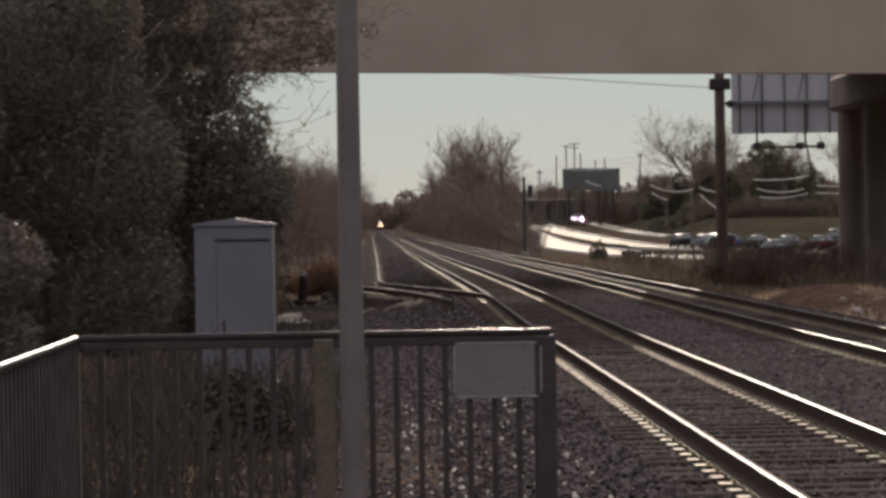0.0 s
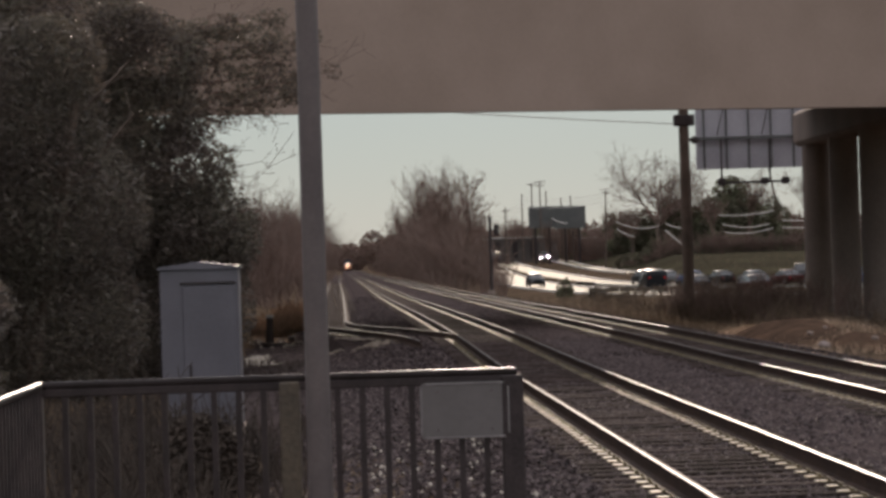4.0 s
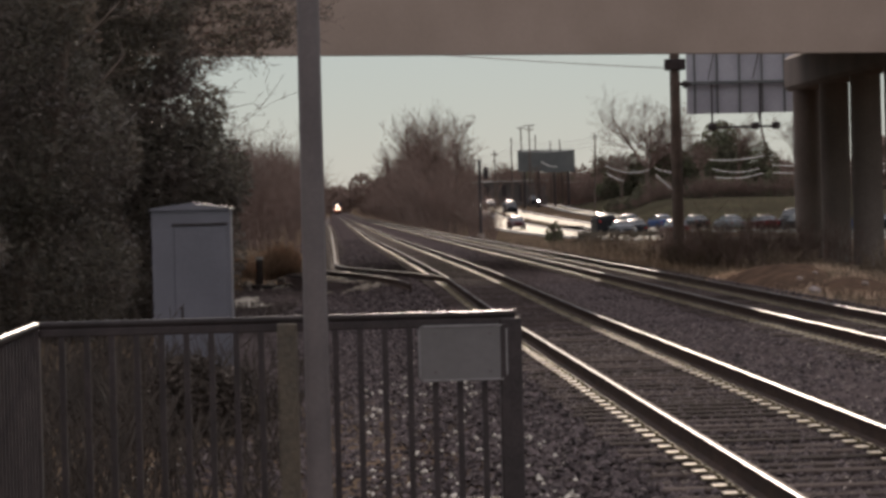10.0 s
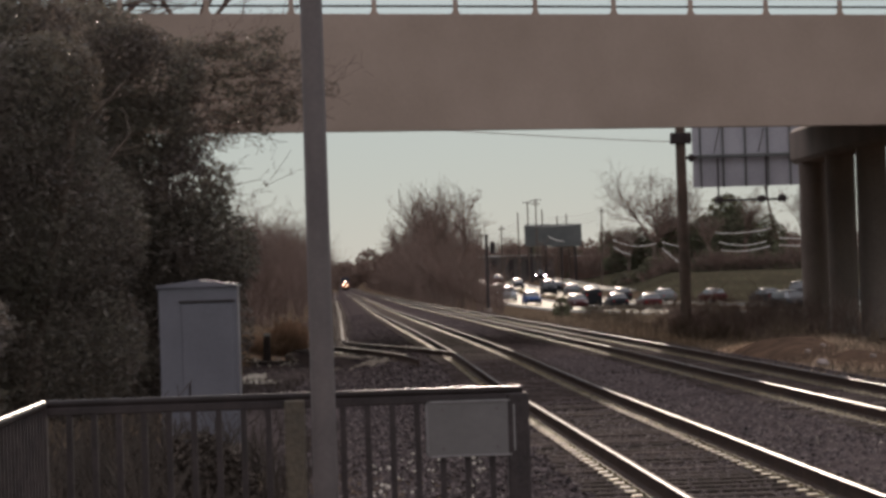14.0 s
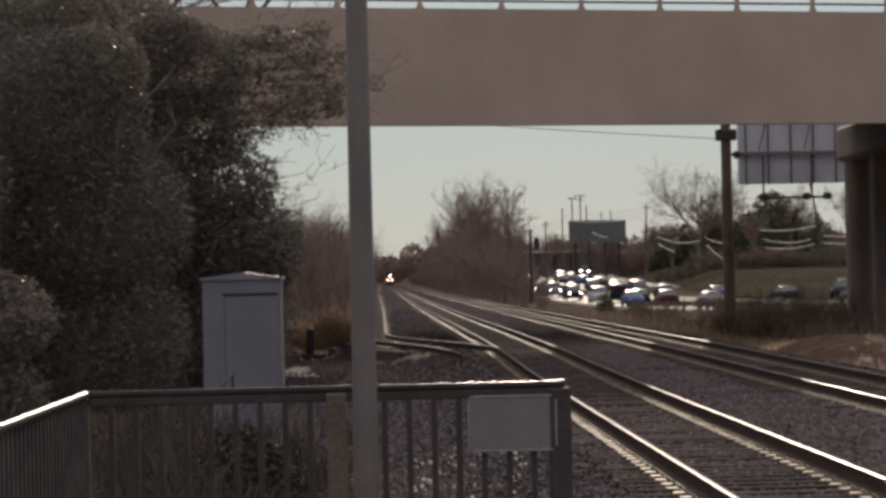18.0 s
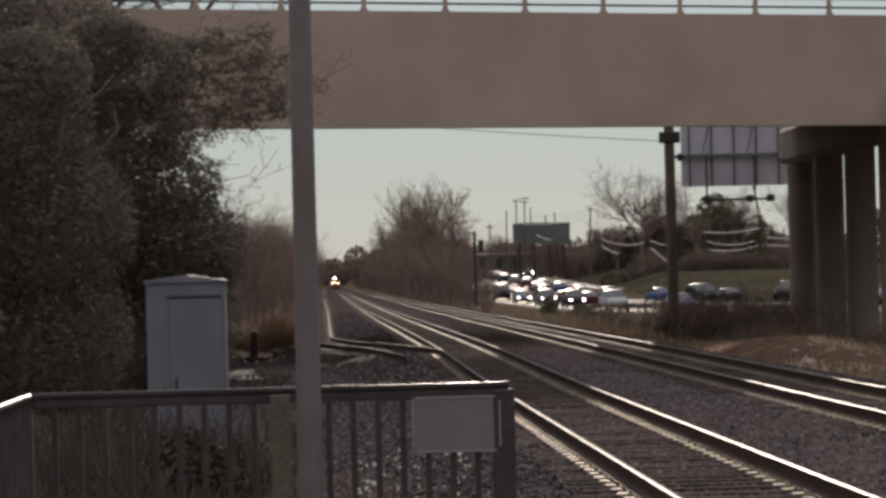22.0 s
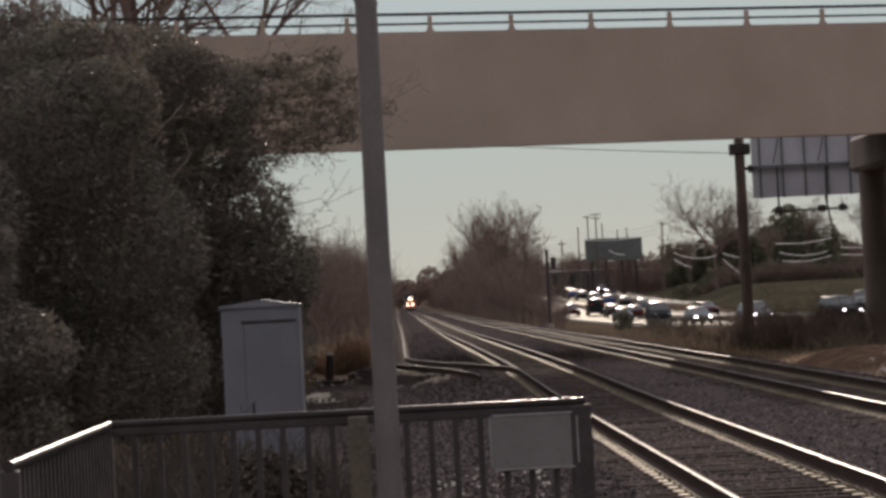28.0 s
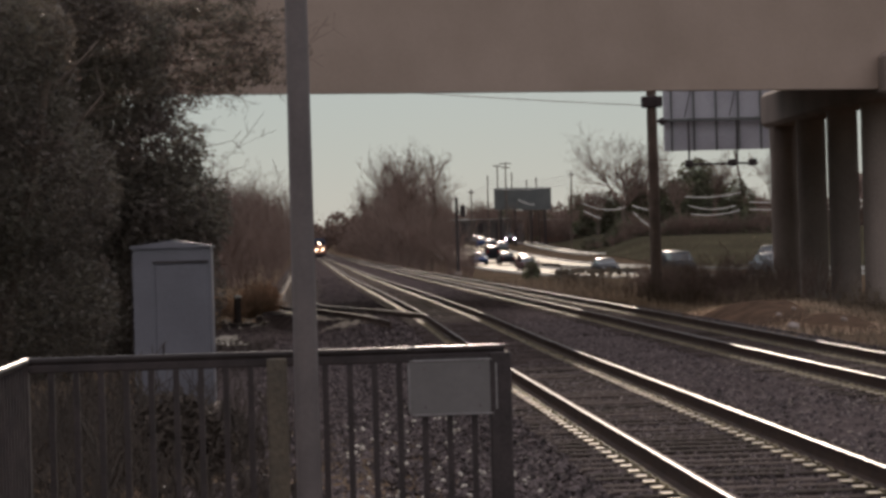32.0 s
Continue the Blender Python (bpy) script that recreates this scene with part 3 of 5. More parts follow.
def build_bridge():
    t = thing("road_bridge", "brown steel girder road bridge with concrete deck and open parapet", "bridge")
    x0, x1 = -70, 90
    for i, d in enumerate((0.62, 4.2, 7.8, 11.3, 14.8, 18.3)):
        g = Geo()
        lo = 7.66 if i < 5 else 8.0
        skew_bar(g, x0, x1, d - 0.02, d + 0.02, lo + 0.04, 8.8)
        skew_bar(g, x0, x1, d - (0.06 if i == 0 else 0.25), d + 0.25, lo, lo + 0.045)
        skew_bar(g, x0, x1, d - (0.02 if i == 0 else 0.25), d + 0.25, 8.76, 8.8)
        for x in np.arange(x0 + 1, x1, 2.4):
            skew_bar(g, x, x + 0.03, d - (0.03 if i == 0 else 0.2), d - 0.021, lo + 0.05, 8.75)
        part("girder", g, GIRDER, t)
    g = Geo()
    skew_bar(g, x0, x1, 0.45, 18.5, 8.804, 9.2)
    part("deck", g, CONCRETE, t, "weathered concrete deck")
    for d0, d1, low in ((0.0, 0.447, 6.37), (18.503, 18.95, 8.804)):
        g = Geo()
        skew_bar(g, x0, x1, d0, d1, low, 9.84)
        part("deck_edge", g, GIRDER, t, "brown painted deck edge")
    for d in (0.2, 18.7):
        for z0, z1, w in ((10.34, 10.42, 0.05), (10.06, 10.12, 0.04)):
            g = Geo()
            skew_bar(g, x0, x1, d - w, d + w, z0, z1)
            part("parapet_rail", g, PAINT_DARK, t)
        x = 1.03 - 2.45 * 15
        while x < 70:
            g = Geo()
            pts, fs = [], []
            prof = [(-0.16, 9.84), (0.16, 9.84), (0.1, 9.9), (0.07, 10.0), (0.07, 10.31), (-0.07, 10.31), (-0.07, 10.0), (-0.1, 9.9)]
            k = len(prof)
            g.add([(x + px, bridge_y(x + px, d + e), pz) for e in (-0.07, 0.07) for px, pz in prof], [tuple(range(k)), tuple(range(2 * k - 1, k - 1, -1))] + [(i, i + k, (i + 1) % k + k, (i + 1) % k) for i in range(k)])
            part("parapet_post", g, GIRDER, t)
            x += 2.45
    # pier beside the second track
    for y in (84.1, 89.7, 95.3, 100.9):
        g = Geo()
        g.tube((18.5, y, -0.9), (18.5, y, 6.1), 0.54, 0.54, 24)
        part("pier_column", g, CONCRETE, t, "round concrete pier column", smooth=False)
    g = Geo()
    g.box(17.85, 19.15, 79.8, 102.3, 6.1, 7.5, bevel=0.16)
    part("pier_cap", g, CONCRETE, t, "concrete pier cap")
    for y in (86, 92, 98, 104):
        g = Geo()
        g.tube((-24, y - 8, -0.9), (-24, y - 8, 7.6), 0.54, 0.54, 24)
        part("pier_column", g, CONCRETE, t)
    return t


build_bridge()


# ---- plants ----
def beyond(x, y, k=1.28):
    """Places on the far side of the road, spread out from the platform end."""
    return -0.3 + (x + 0.3) * k, y * k



def grow(g, p, d, length, r, level, rng, kids, droop=0.0, sides=5, shrink=0.62, up=0.25, wander=0.3, least=0.004):
    """A tapering limb of a few bent pieces that carries smaller limbs."""
    steps = 4 if level > 1 else (2 if level else 1)
    pts, rad = [Vector(p)], [r]
    for i in range(steps):
        d = (d + Vector((rng.uniform(-wander, wander), rng.uniform(-wander, wander), rng.uniform(-wander, wander) * 0.6 + up * 0.25 - droop))).normalized()
        pts.append(pts[-1] + d * (length / steps))
        rad.append(max(r * (1 - 0.62 * (i + 1) / steps), least))
    for i in range(steps):
        g.tube(pts[i], pts[i + 1], rad[i], rad[i + 1], sides if level > 1 else 3, caps=False)
    if level <= 0:
        return
    for _ in range(kids[min(level, len(kids) - 1)]):
        u = rng.uniform(0.28, 1.0)
        i = min(int(u * steps), steps - 1)
        q = pts[i].lerp(pts[i + 1], u * steps - i)
        a = rng.uniform(0, 2 * math.pi)
        side = d.orthogonal().normalized()
        side = (Matrix.Rotation(a, 3, d) @ side)
        nd = (d * rng.uniform(0.35, 0.9) + side * rng.uniform(0.5, 1.0) + Vector((0, 0, up))).normalized()
        grow(g, q, nd, length * shrink * rng.uniform(0.7, 1.15), rad[i] * 0.55, level - 1, rng, kids, droop, sides, shrink, up, wander, least)


def leaf_cloud(name, mat, parent, blobs, count, size, seed, flat=0.5):
    """Small folded leaves scattered in the outer shells of several clumps."""
    rs = np.random.RandomState(seed)
    w = np.array([b[3] * b[4] * b[5] for b in blobs]) ** (2 / 3)
    pick = rs.choice(len(blobs), count, p=w / w.sum())
    b = np.array(blobs)[pick]
    u = rs.normal(size=(count, 3))
    u /= np.linalg.norm(u, axis=1)[:, None]
    rad = rs.uniform(0.42, 1.08, (count, 1)) ** 0.45
    c = b[:, :3] + u * rad * b[:, 3:6]
    a = rs.normal(size=(count, 3))
    a[:, 2] *= flat
    a /= np.linalg.norm(a, axis=1)[:, None]
    bb = np.cross(a, rs.normal(size=(count, 3)))
    bb /= np.linalg.norm(bb, axis=1)[:, None]
    s = size * rs.uniform(0.5, 1.4, (count, 1))
    n = np.cross(a, bb) * s * 0.18
    v = np.stack([c - a * s, c + bb * s * 0.45 + n, c + a * s, c - bb * s * 0.45 + n], 1).reshape(-1, 3)
    i = np.arange(count)[:, None] * 4
    f = np.concatenate([i + np.array([[0, 1, 2]]), i + np.array([[0, 2, 3]])])
    ob = sheet(name, v, f, mat)
    ob.parent = parent
    return ob


def bare_tree(x, y, h, seed, kids=(3, 4, 5, 6, 7), r=None, levels=4, label="leafless winter tree with fine grey-brown twigs", lean=(0, 0), up=0.25, wander=0.3, group="leafless trees", fork=1, wide=0.45, fork_at=0.34):
    z = ground_z(x, y) - 0.1
    t = thing("bare_tree", label, "tree", group, at=(x, y, z))
    rng = random.Random(seed)
    r = r or h * 0.018
    g = Geo()
    top = Vector((lean[0] * 0.4, lean[1] * 0.4, h * fork_at))
    g.tube((0, 0, -0.2), top * 0.5, r * 1.3, r * 1.05, 9, caps=False)
    g.tube(top * 0.5, top, r * 1.05, r * 0.85, 9, caps=False)
    part("trunk", g, BARK, t, smooth=True)
    g = Geo()
    for k in range(2 + fork):
        a = rng.uniform(0, 6.28)
        d = Vector((math.cos(a) * wide + lean[0] * 0.05, math.sin(a) * wide + lean[1] * 0.05, 1)).normalized()
        grow(g, top * rng.uniform(0.75, 1.0), d, h * rng.uniform(0.42, 0.58), r * 0.7, levels - 1, rng, kids, 0, 5, 0.6, up, wander, 0.004 + y * 0.00004)
    part("crown", g, TWIG, t, "bare reddish-brown branches and twigs")
    return t


def thicket(x, y, w, d, h, seed, n=60, label="tangled leafless brush with reddish-brown stems", mat=None, name="thicket", lev=2, kids=(3, 4, 5)):
    """Many thin stems rising from one patch of ground."""
    rng = random.Random(seed)
    z = ground_z(x, y) - 0.05
    t = thing(name, label, "shrub", "trackside brush", at=(x, y, z))
    g = Geo()
    for _ in range(n):
        px, py = rng.gauss(0, w * 0.3), rng.gauss(0, d * 0.3)
        hh = h * rng.uniform(0.5, 1.0) * (1 - 0.35 * min(abs(px) / w, 1))
        grow(g, (px, py, ground_z(x + px, y + py) - z - 0.05), Vector((rng.uniform(-0.35, 0.35), rng.uniform(-0.3, 0.3), 1)).normalized(), hh, 0.012 + h * 0.004, lev, rng, kids, 0, 3, 0.5, 0.35, 0.25, 0.004 + y * 0.00004)
    part("tangle", g, mat or TWIG, t, kind="stuff")
    return t


def evergreen(x, y, blobs, seed, count, size=0.06, label="dense dark evergreen tree overgrown with ivy", trunk=6.0, name="evergreen_tree", group="dark evergreens", leaf=None):
    z = ground_z(x, y) - 0.1
    t = thing(name, label, "tree", group, at=(x, y, z))
    rng = random.Random(seed)
    g = Geo()
    grow(g, (0, 0, -0.1), Vector((0, 0, 1)), trunk, 0.16, 2, rng, (0, 5, 9), 0, 6, 0.34, 0.2, 0.12)
    part("trunk", g, BARK, t)
    leaf_cloud("crown", leaf or LEAF, t, blobs, count, size, seed, 0.6)
    return t


def build_left_plants():
    # dark overgrown evergreens behind the signal cabinet
    evergreen(-4.6, 53, [(0.2, 0, 1.4, 2.3, 2.2, 1.7), (0.6, 0, 2.9, 2.1, 2.0, 1.4), (0.4, 0, 4.2, 1.8, 1.8, 1.2), (0.1, 0, 5.4, 1.6, 1.5, 1.0), (0.0, 0, 6.6, 1.7, 1.4, 1.1), (1.1, -0.3, 2.6, 1.4, 1.2, 0.8), (-1.5, 0, 3.5, 1.6, 2, 3.3), (-1.0, 0, 7.2, 1.8, 1.6, 1.0)], 1, 84000)
    # thin leafy boughs that reach out towards the track high above the brush
    rng = random.Random(5)
    base = Vector((-5.0, 54.8, ground_z(-5.0, 54.8) - 0.1))
    t = thing("evergreen_tree", "slender evergreen with thin leafy boughs over the trackside", "tree", "dark evergreens", at=base)
    g = Geo()
    g.tube((0, 0, 0), (0.5, 0, 7.2), 0.14, 0.05, 8, caps=False)
    part("trunk", g, BARK, t, smooth=True)
    g, clumps = Geo(), []
    for k in range(15):
        z = 5.2 + 0.15 * k
        d = Vector((1, rng.uniform(-0.25, 0.25), rng.uniform(-0.02, 0.22))).normalized()
        ln = rng.uniform(2.4, 4.3)
        p = Vector((0.36 + 0.02 * k, 0, z))
        grow(g, p, d, ln, 0.022, 2, rng, (3, 4, 6), 0.01, 4, 0.28, 0.02, 0.08, 0.006)
        for u in (0.3, 0.42, 0.54, 0.66, 0.78, 0.9, 1.0):
            q = p + d * (ln * u)
            clumps.append((q.x + rng.uniform(-0.1, 0.1), q.y, q.z + rng.uniform(-0.18, 0.12), 0.34 - 0.14 * u, 0.3, 0.17))
    part("bough", g, TWIG, t)
    leaf_cloud("crown", LEAF, t, clumps, 11000, 0.042, 6, 0.6)
    for i, (x, y, h) in enumerate(((-7.6, 50, 8.0), (-10.6, 54, 8.2), (-5.6, 44, 6.6), (-8.3, 41, 7.0), (-13.5, 52, 8.4), (-6.6, 33, 3.6), (-11.5, 44, 7.2), (-6.3, 48, 7.6), (-9.0, 47, 7.8), (-5.7, 57, 6.4))):
        evergreen(x, y, [(0, 0, h * 0.2, 2.0, 1.9, h * 0.24), (0.2, 0, h * 0.48, 1.9, 1.8, h * 0.24), (-0.2, 0, h * 0.75, 1.6, 1.5, h * 0.24), (0.5, 0, h * 0.88, 0.9, 1.0, h * 0.12)], 20 + i, 32000, trunk=h * 0.8)
    # brush row beside the side track
    for i, (x, y, h) in enumerate(((-8.0, 84, 4.6), (-8.6, 92, 5.2), (-8.2, 104, 4.6), (-7.6, 122, 4.9), (-5.9, 140, 5.2), (-5.2, 146, 4.8), (-6.8, 132, 5.0), (-5.0, 156, 5.2), (-5.8, 182, 5.8), (-5.4, 215, 5.6), (-6.2, 255, 6.4), (-5.0, 310, 8.5), (-5.8, 380, 9.5), (-6.5, 470, 11), (-7.5, 580, 13), (-7.5, 70, 4.2), (-9.0, 80, 5.5))):
        s = 1 + y / 300
        thicket(x, y, 3.6 * s, 4.5 * s, h, 60 + i, n=46, lev=2, kids=(3, 5, 7))
    # clumps of russet dead grass by the side track
    for i, (x, y, w, h) in enumerate(((-2.5, 94, 0.75, 1.15), (-2.1, 94.5, 0.75, 1.2), (-2.75, 93.6, 0.5, 0.9), (-3.4, 92, 0.7, 0.75), (-3.75, 92.4, 0.6, 0.6), (-1.95, 95.4, 0.5, 1.3))):
        thicket(x, y, w, 1.4, h, 720 + i, n=150, mat=RUSSET, lev=1, kids=(5, 6), label="clump of russet dead grass beside the side track", name="dead_grass_clump")
    # tall leafless trees behind the bridge
    bare_tree(-10.6, 109, 23, 4, r=0.42, levels=5, kids=(3, 4, 4, 5, 6), label="tall leafless tree with spreading limbs behind the bridge")
    bare_tree(-12.6, 113, 22, 8, r=0.34, levels=5, kids=(3, 4, 4, 5, 6), label="tall leafless tree with spreading limbs behind the bridge")
    bare_tree(-15.8, 108, 20, 15, r=0.3, levels=5, kids=(3, 3, 4, 5, 6), label="tall leafless tree with spreading limbs behind the bridge")
    t = thing("bare_tree", "leafless tree with a long limb arching towards the tracks", "tree", "leafless trees", at=(-8.3, 110, ground_z(-8.3, 110) - 0.1))
    g = Geo()
    g.tube((0, 0, -0.2), (0.6, 0, 6), 0.34, 0.26, 10, caps=False)
    g.tube((0.6, 0, 6), (2.0, 0, 12.0), 0.26, 0.17, 10, caps=False)
    part("trunk", g, BARK, t, smooth=True)
    g = Geo()
    rng = random.Random(88)
    for d, ln, r in (((0.8, 0, 0.75), 6.4, 0.12), ((0.35, 0.1, 1), 6.0, 0.13), ((-0.3, 0, 1), 6.5, 0.12), ((1.0, 0, 0.35), 4.6, 0.08), ((0.6, -0.2, 0.9), 5.5, 0.1)):
        grow(g, (2.0, 0, 11.9), Vector(d).normalized(), ln, r, 3, rng, (3, 4, 4, 5), 0, 5, 0.5, 0.1, 0.16, 0.012)
    part("crown", g, TWIG, t, "bare reddish-brown branches and twigs")
    base = Vector((-4.1, 54, ground_z(-4.1, 54) - 0.1))
    t = thing("bare_tree", "slender leafless tree with twigs reaching out of the evergreens", "tree", "leafless trees", at=base)
    g = Geo()
    g.tube((0, 0, -0.2), (0.35, 0, 5.2), 0.09, 0.05, 8, caps=False)
    part("trunk", g, BARK, t, smooth=True)
    g = Geo()
    rng = random.Random(41)
    for (xa, za), (xb, zb), r, kids in (((-3.6, 5.12), (-2.0, 4.98), 0.014, (3, 5, 7)), ((-3.2, 5.0), (-2.3, 4.7), 0.012, (3, 4, 5)), ((-3.1, 4.4), (-2.0, 4.3), 0.012, (3, 4, 5)), ((-2.9, 3.9), (-1.8, 4.05), 0.014, (2, 3, 4)), ((-2.8, 3.2), (-1.75, 3.95), 0.011, (2, 2, 2)), ((-1.75, 3.95), (-1.2, 4.7), 0.008, (2, 2, 2)), ((-1.75, 3.95), (-0.95, 4.35), 0.006, (2, 2, 2)), ((-2.8, 3.2), (-1.5, 3.55), 0.007, (2, 2, 3))):
        p, q = Vector((xa, 54, za)) - base, Vector((xb, 54, zb)) - base
        grow(g, p, (q - p).normalized(), (q - p).length, r, 2, rng, kids, 0.0, 4, 0.3, 0.0, 0.1, 0.005)
    # short fringe along the outline of the evergreens
    for k in range(46):
        z = rng.uniform(2.9, 5.1)
        x = -2.2 - 0.5 * max(z - 3.4, 0.0) + rng.uniform(-0.35, 0.05)
        grow(g, Vector((x, 54 + rng.uniform(-0.4, 0.4), z)) - base, Vector((1, rng.uniform(-0.3, 0.3), rng.uniform(-0.35, 0.3))).normalized(), rng.uniform(0.2, 0.5), 0.008, 1, rng, (3, 4), 0.04, 3, 0.45, 0.0, 0.25, 0.005)
    part("crown", g, TWIG, t, "thin bare twigs")
    for i, (x, y, h) in enumerate(((-13.2, 104, 13), (-15.0, 106, 12.5), (-11.8, 105, 11.5), (-16.5, 103, 13.5))):
        bare_tree(x, y, h, 530 + i, r=0.09, levels=4, kids=(4, 5, 6, 6), label="leafless sapling behind the bridge")
    # dark weeds around the cabinet and below the railing
    rng = random.Random(31)
    for i in range(62):
        x, y = rng.uniform(-6.0, -0.75), rng.uniform(16.5, 33)
        if abs(x + 2.15) < 0.8 and y > 31:
            continue
        thicket(x, y, 1.2, 1.5, rng.uniform(0.55, 1.05) * (0.6 if x > -1.3 else 1.0), 400 + i, n=22, mat=WEED, lev=1, kids=(4, 5), label="dark tangled weeds below the platform railing", name="weeds")
    # small shrub at the cabinet's foot
    evergreen(-1.72, 25.5, [(0, 0, 0.42, 0.42, 0.35, 0.5), (-0.35, 0, 0.3, 0.35, 0.3, 0.38), (0.3, 0, 0.3, 0.3, 0.3, 0.36)], 77, 3600, 0.045, "low dark shrub in front of the cabinet", 0.5, "shrub", "small shrubs", WEED)


def build_right_plants():
    # row of trees along the far side of the second track
    spec = ((11.9, 276, 9.5), (12.2, 312, 12.6), (13.2, 345, 14.0), (12.8, 380, 13.8), (13.2, 420, 14.2), (12.8, 470, 14.4), (13.5, 520, 13.4), (13.0, 590, 12), (13.5, 680, 8.5), (13.0, 780, 7.5), (13.5, 930, 7))
    for i, (x, y, h) in enumerate(spec):
        bare_tree(x, y, h, 100 + i, kids=(3, 4, 6, 7) if i < 6 else (4, 5, 6, 7), r=h * (0.026 if i < 6 else 0.019), levels=4, up=0.45, wander=0.36, wide=0.38)
        thicket(x - 0.5, y - 6, 4.5, 9, h * 0.55, 140 + i, n=70, lev=2, kids=(3, 5, 6))
        if 0 < i < 6:
            thicket(x + 1.2, y + 10, 5, 10, h * 0.6, 160 + i, n=70, lev=2, kids=(3, 5, 6))
    # a leaning limb at the row's near end
    base = Vector((13.2, 282, ground_z(13.2, 282) - 0.1))
    t = thing("bare_tree", "crooked leafless tree with long limbs leaning towards the road", "tree", "leafless trees", at=base)
    g = Geo()
    g.tube((0, 0, -0.2), Vector((13.6, 282, 6.0)) - base, 0.22, 0.16, 9, caps=False)
    part("trunk", g, BARK, t, smooth=True)
    g, rng = Geo(), random.Random(63)
    for (xa, za), (xb, zb), r in (((13.6, 6.0), (14.05, 9.0), 0.13), ((14.05, 9.0), (14.5, 11.4), 0.09), ((14.2, 9.6), (15.6, 11.3), 0.06), ((13.7, 6.6), (15.2, 8.9), 0.09), ((14.6, 7.9), (15.9, 8.3), 0.06), ((13.6, 5.8), (15.0, 6.6), 0.07), ((13.6, 6.0), (13.0, 10.5), 0.1), ((13.6, 6.2), (13.4, 11.6), 0.1)):
        p, q = Vector((xa, 282, za)) - base, Vector((xb, 282, zb)) - base
        grow(g, p, (q - p).normalized(), (q - p).length, r, 2, rng, (3, 4, 5), 0.0, 5, 0.42, 0.15, 0.16, 0.016)
    part("crown", g, TWIG, t, "bare crooked limbs and twigs")
    # trees on the slope beyond the road
    bare_tree(45.0, 402, 7.5, 207, kids=(4, 5, 7, 8), levels=4, fork=2, wide=0.8, up=0.1, label="leafless tree beyond the road")
    bare_tree(48.9, 400, 15.0, 201, kids=(4, 6, 7, 9), levels=4, fork=4, wide=1.0, up=0.06, r=0.34, label="leafless tree with a round crown on the grass slope")
    for i, (x, y, h) in enumerate(((28.0, 362, 4.6), (32, 360, 5.0), (35.5, 340, 5.6), (38, 322, 5.4), (40.0, 316, 6.4), (43.5, 318, 5.4), (47.4, 312, 9.0), (49.8, 318, 7.4), (53, 316, 6.4), (58, 310, 6.6), (45.6, 306, 6.4), (35.5, 325, 4.4))):
        x, y, h = *beyond(x, y), h * 1.28
        evergreen(x, y, [(0, 0, h * 0.25, 3.2, 2.4, h * 0.3), (0.4, 0, h * 0.55, 2.2, 2.2, h * 0.3), (-0.3, 0, h * 0.8, 1.4, 1.4, h * 0.22)], 210 + i, 2600, 0.26, "dark evergreen tree on the slope beyond the road", h * 0.7, leaf=LEAF_FAR)
    rng = random.Random(83)
    for i in range(17):
        x, y = 40.5 + i * 1.95 + rng.uniform(-0.6, 0.6), rng.uniform(362, 370)
        h = rng.uniform(1.7, 3.0) + (1.0 if x > 62 else 0.0)
        evergreen(x, y, [(0, 0, h * 0.4, 1.9, 1.3, h * 0.5), (rng.uniform(-0.9, 0.9), 0, h * 0.75, 1.1, 1.0, h * 0.35)], 610 + i, 900, 0.2, "dull green shrub at the foot of the slope trees", h * 0.6, "shrub", "slope shrubs", LEAF_FAR)
        thicket(x + 1.0, y - 3, 3.4, 3, h * rng.uniform(0.8, 1.3), 640 + i, n=34, lev=2, kids=(3, 4, 5), label="leafless brush on the slope beyond the road")
    thicket(12.6, 232, 2.6, 6, 4.2, 138, n=60, lev=2, kids=(3, 5, 6))
    thicket(12.2, 214, 2.0, 6, 2.4, 139, n=40, lev=2, kids=(3, 4, 5))
    evergreen(60.6, 402, [(0, 0, 3, 5.8, 4, 3.4), (0.4, 0, 6.4, 4.8, 4, 3), (0.2, 0, 9.2, 3.0, 3, 2.3), (-3.5, 0, 5, 3, 3, 3.2), (3.6, 0, 4.4, 3, 3, 3)], 231, 6500, 0.3, "broad dark evergreen tree on the slope beyond the road", 9, leaf=LEAF_FAR)
    for i, (x, y, h) in enumerate(((26, 330, 4.5), (30, 335, 4.5), (43, 300, 6.5), (48, 305, 9), (36, 320, 5), (22, 345, 6), (54, 300, 8))):
        x, y, h = *beyond(x, y), h * 1.28
        bare_tree(x, y, h, 240 + i, kids=(3, 5, 6, 6), levels=4, label="leafless tree beyond the road")
    rng = random.Random(19)
    for i in range(14):
        x = 32 + i * 3.3
        thicket(x, rng.uniform(416, 438) + (62 if x < 40 else 0), 5.5, 6, rng.uniform(3.8, 6.4), 500 + i, n=40, lev=2, kids=(3, 5, 6), label="leafless brush on the slope beyond the road")
    for i, x in enumerate((29, 31, 37.5, 39.5, 42, 44.5, 47, 49.5)):
        thicket(x, rng.uniform(446, 450) if x < 36 else rng.uniform(426, 434), 4.5, 3, rng.uniform(2.6, 4.4), 560 + i, n=44, lev=2, kids=(3, 5, 6), label="leafless brush on the slope beyond the road")
    # brush beside the second track, beneath and beyond the bridge
    rng = random.Random(9)
    for i in range(26):
        x, y = rng.uniform(11.2, 19.5), rng.uniform(100, 150)
        thicket(x, y, 1.6, 2.2, rng.uniform(0.9, 1.7) * (0.6 if x < 16 else 1.0), 300 + i, n=26, mat=BRUSH, lev=1, kids=(4, 5), label="dry brown brush beside the track")
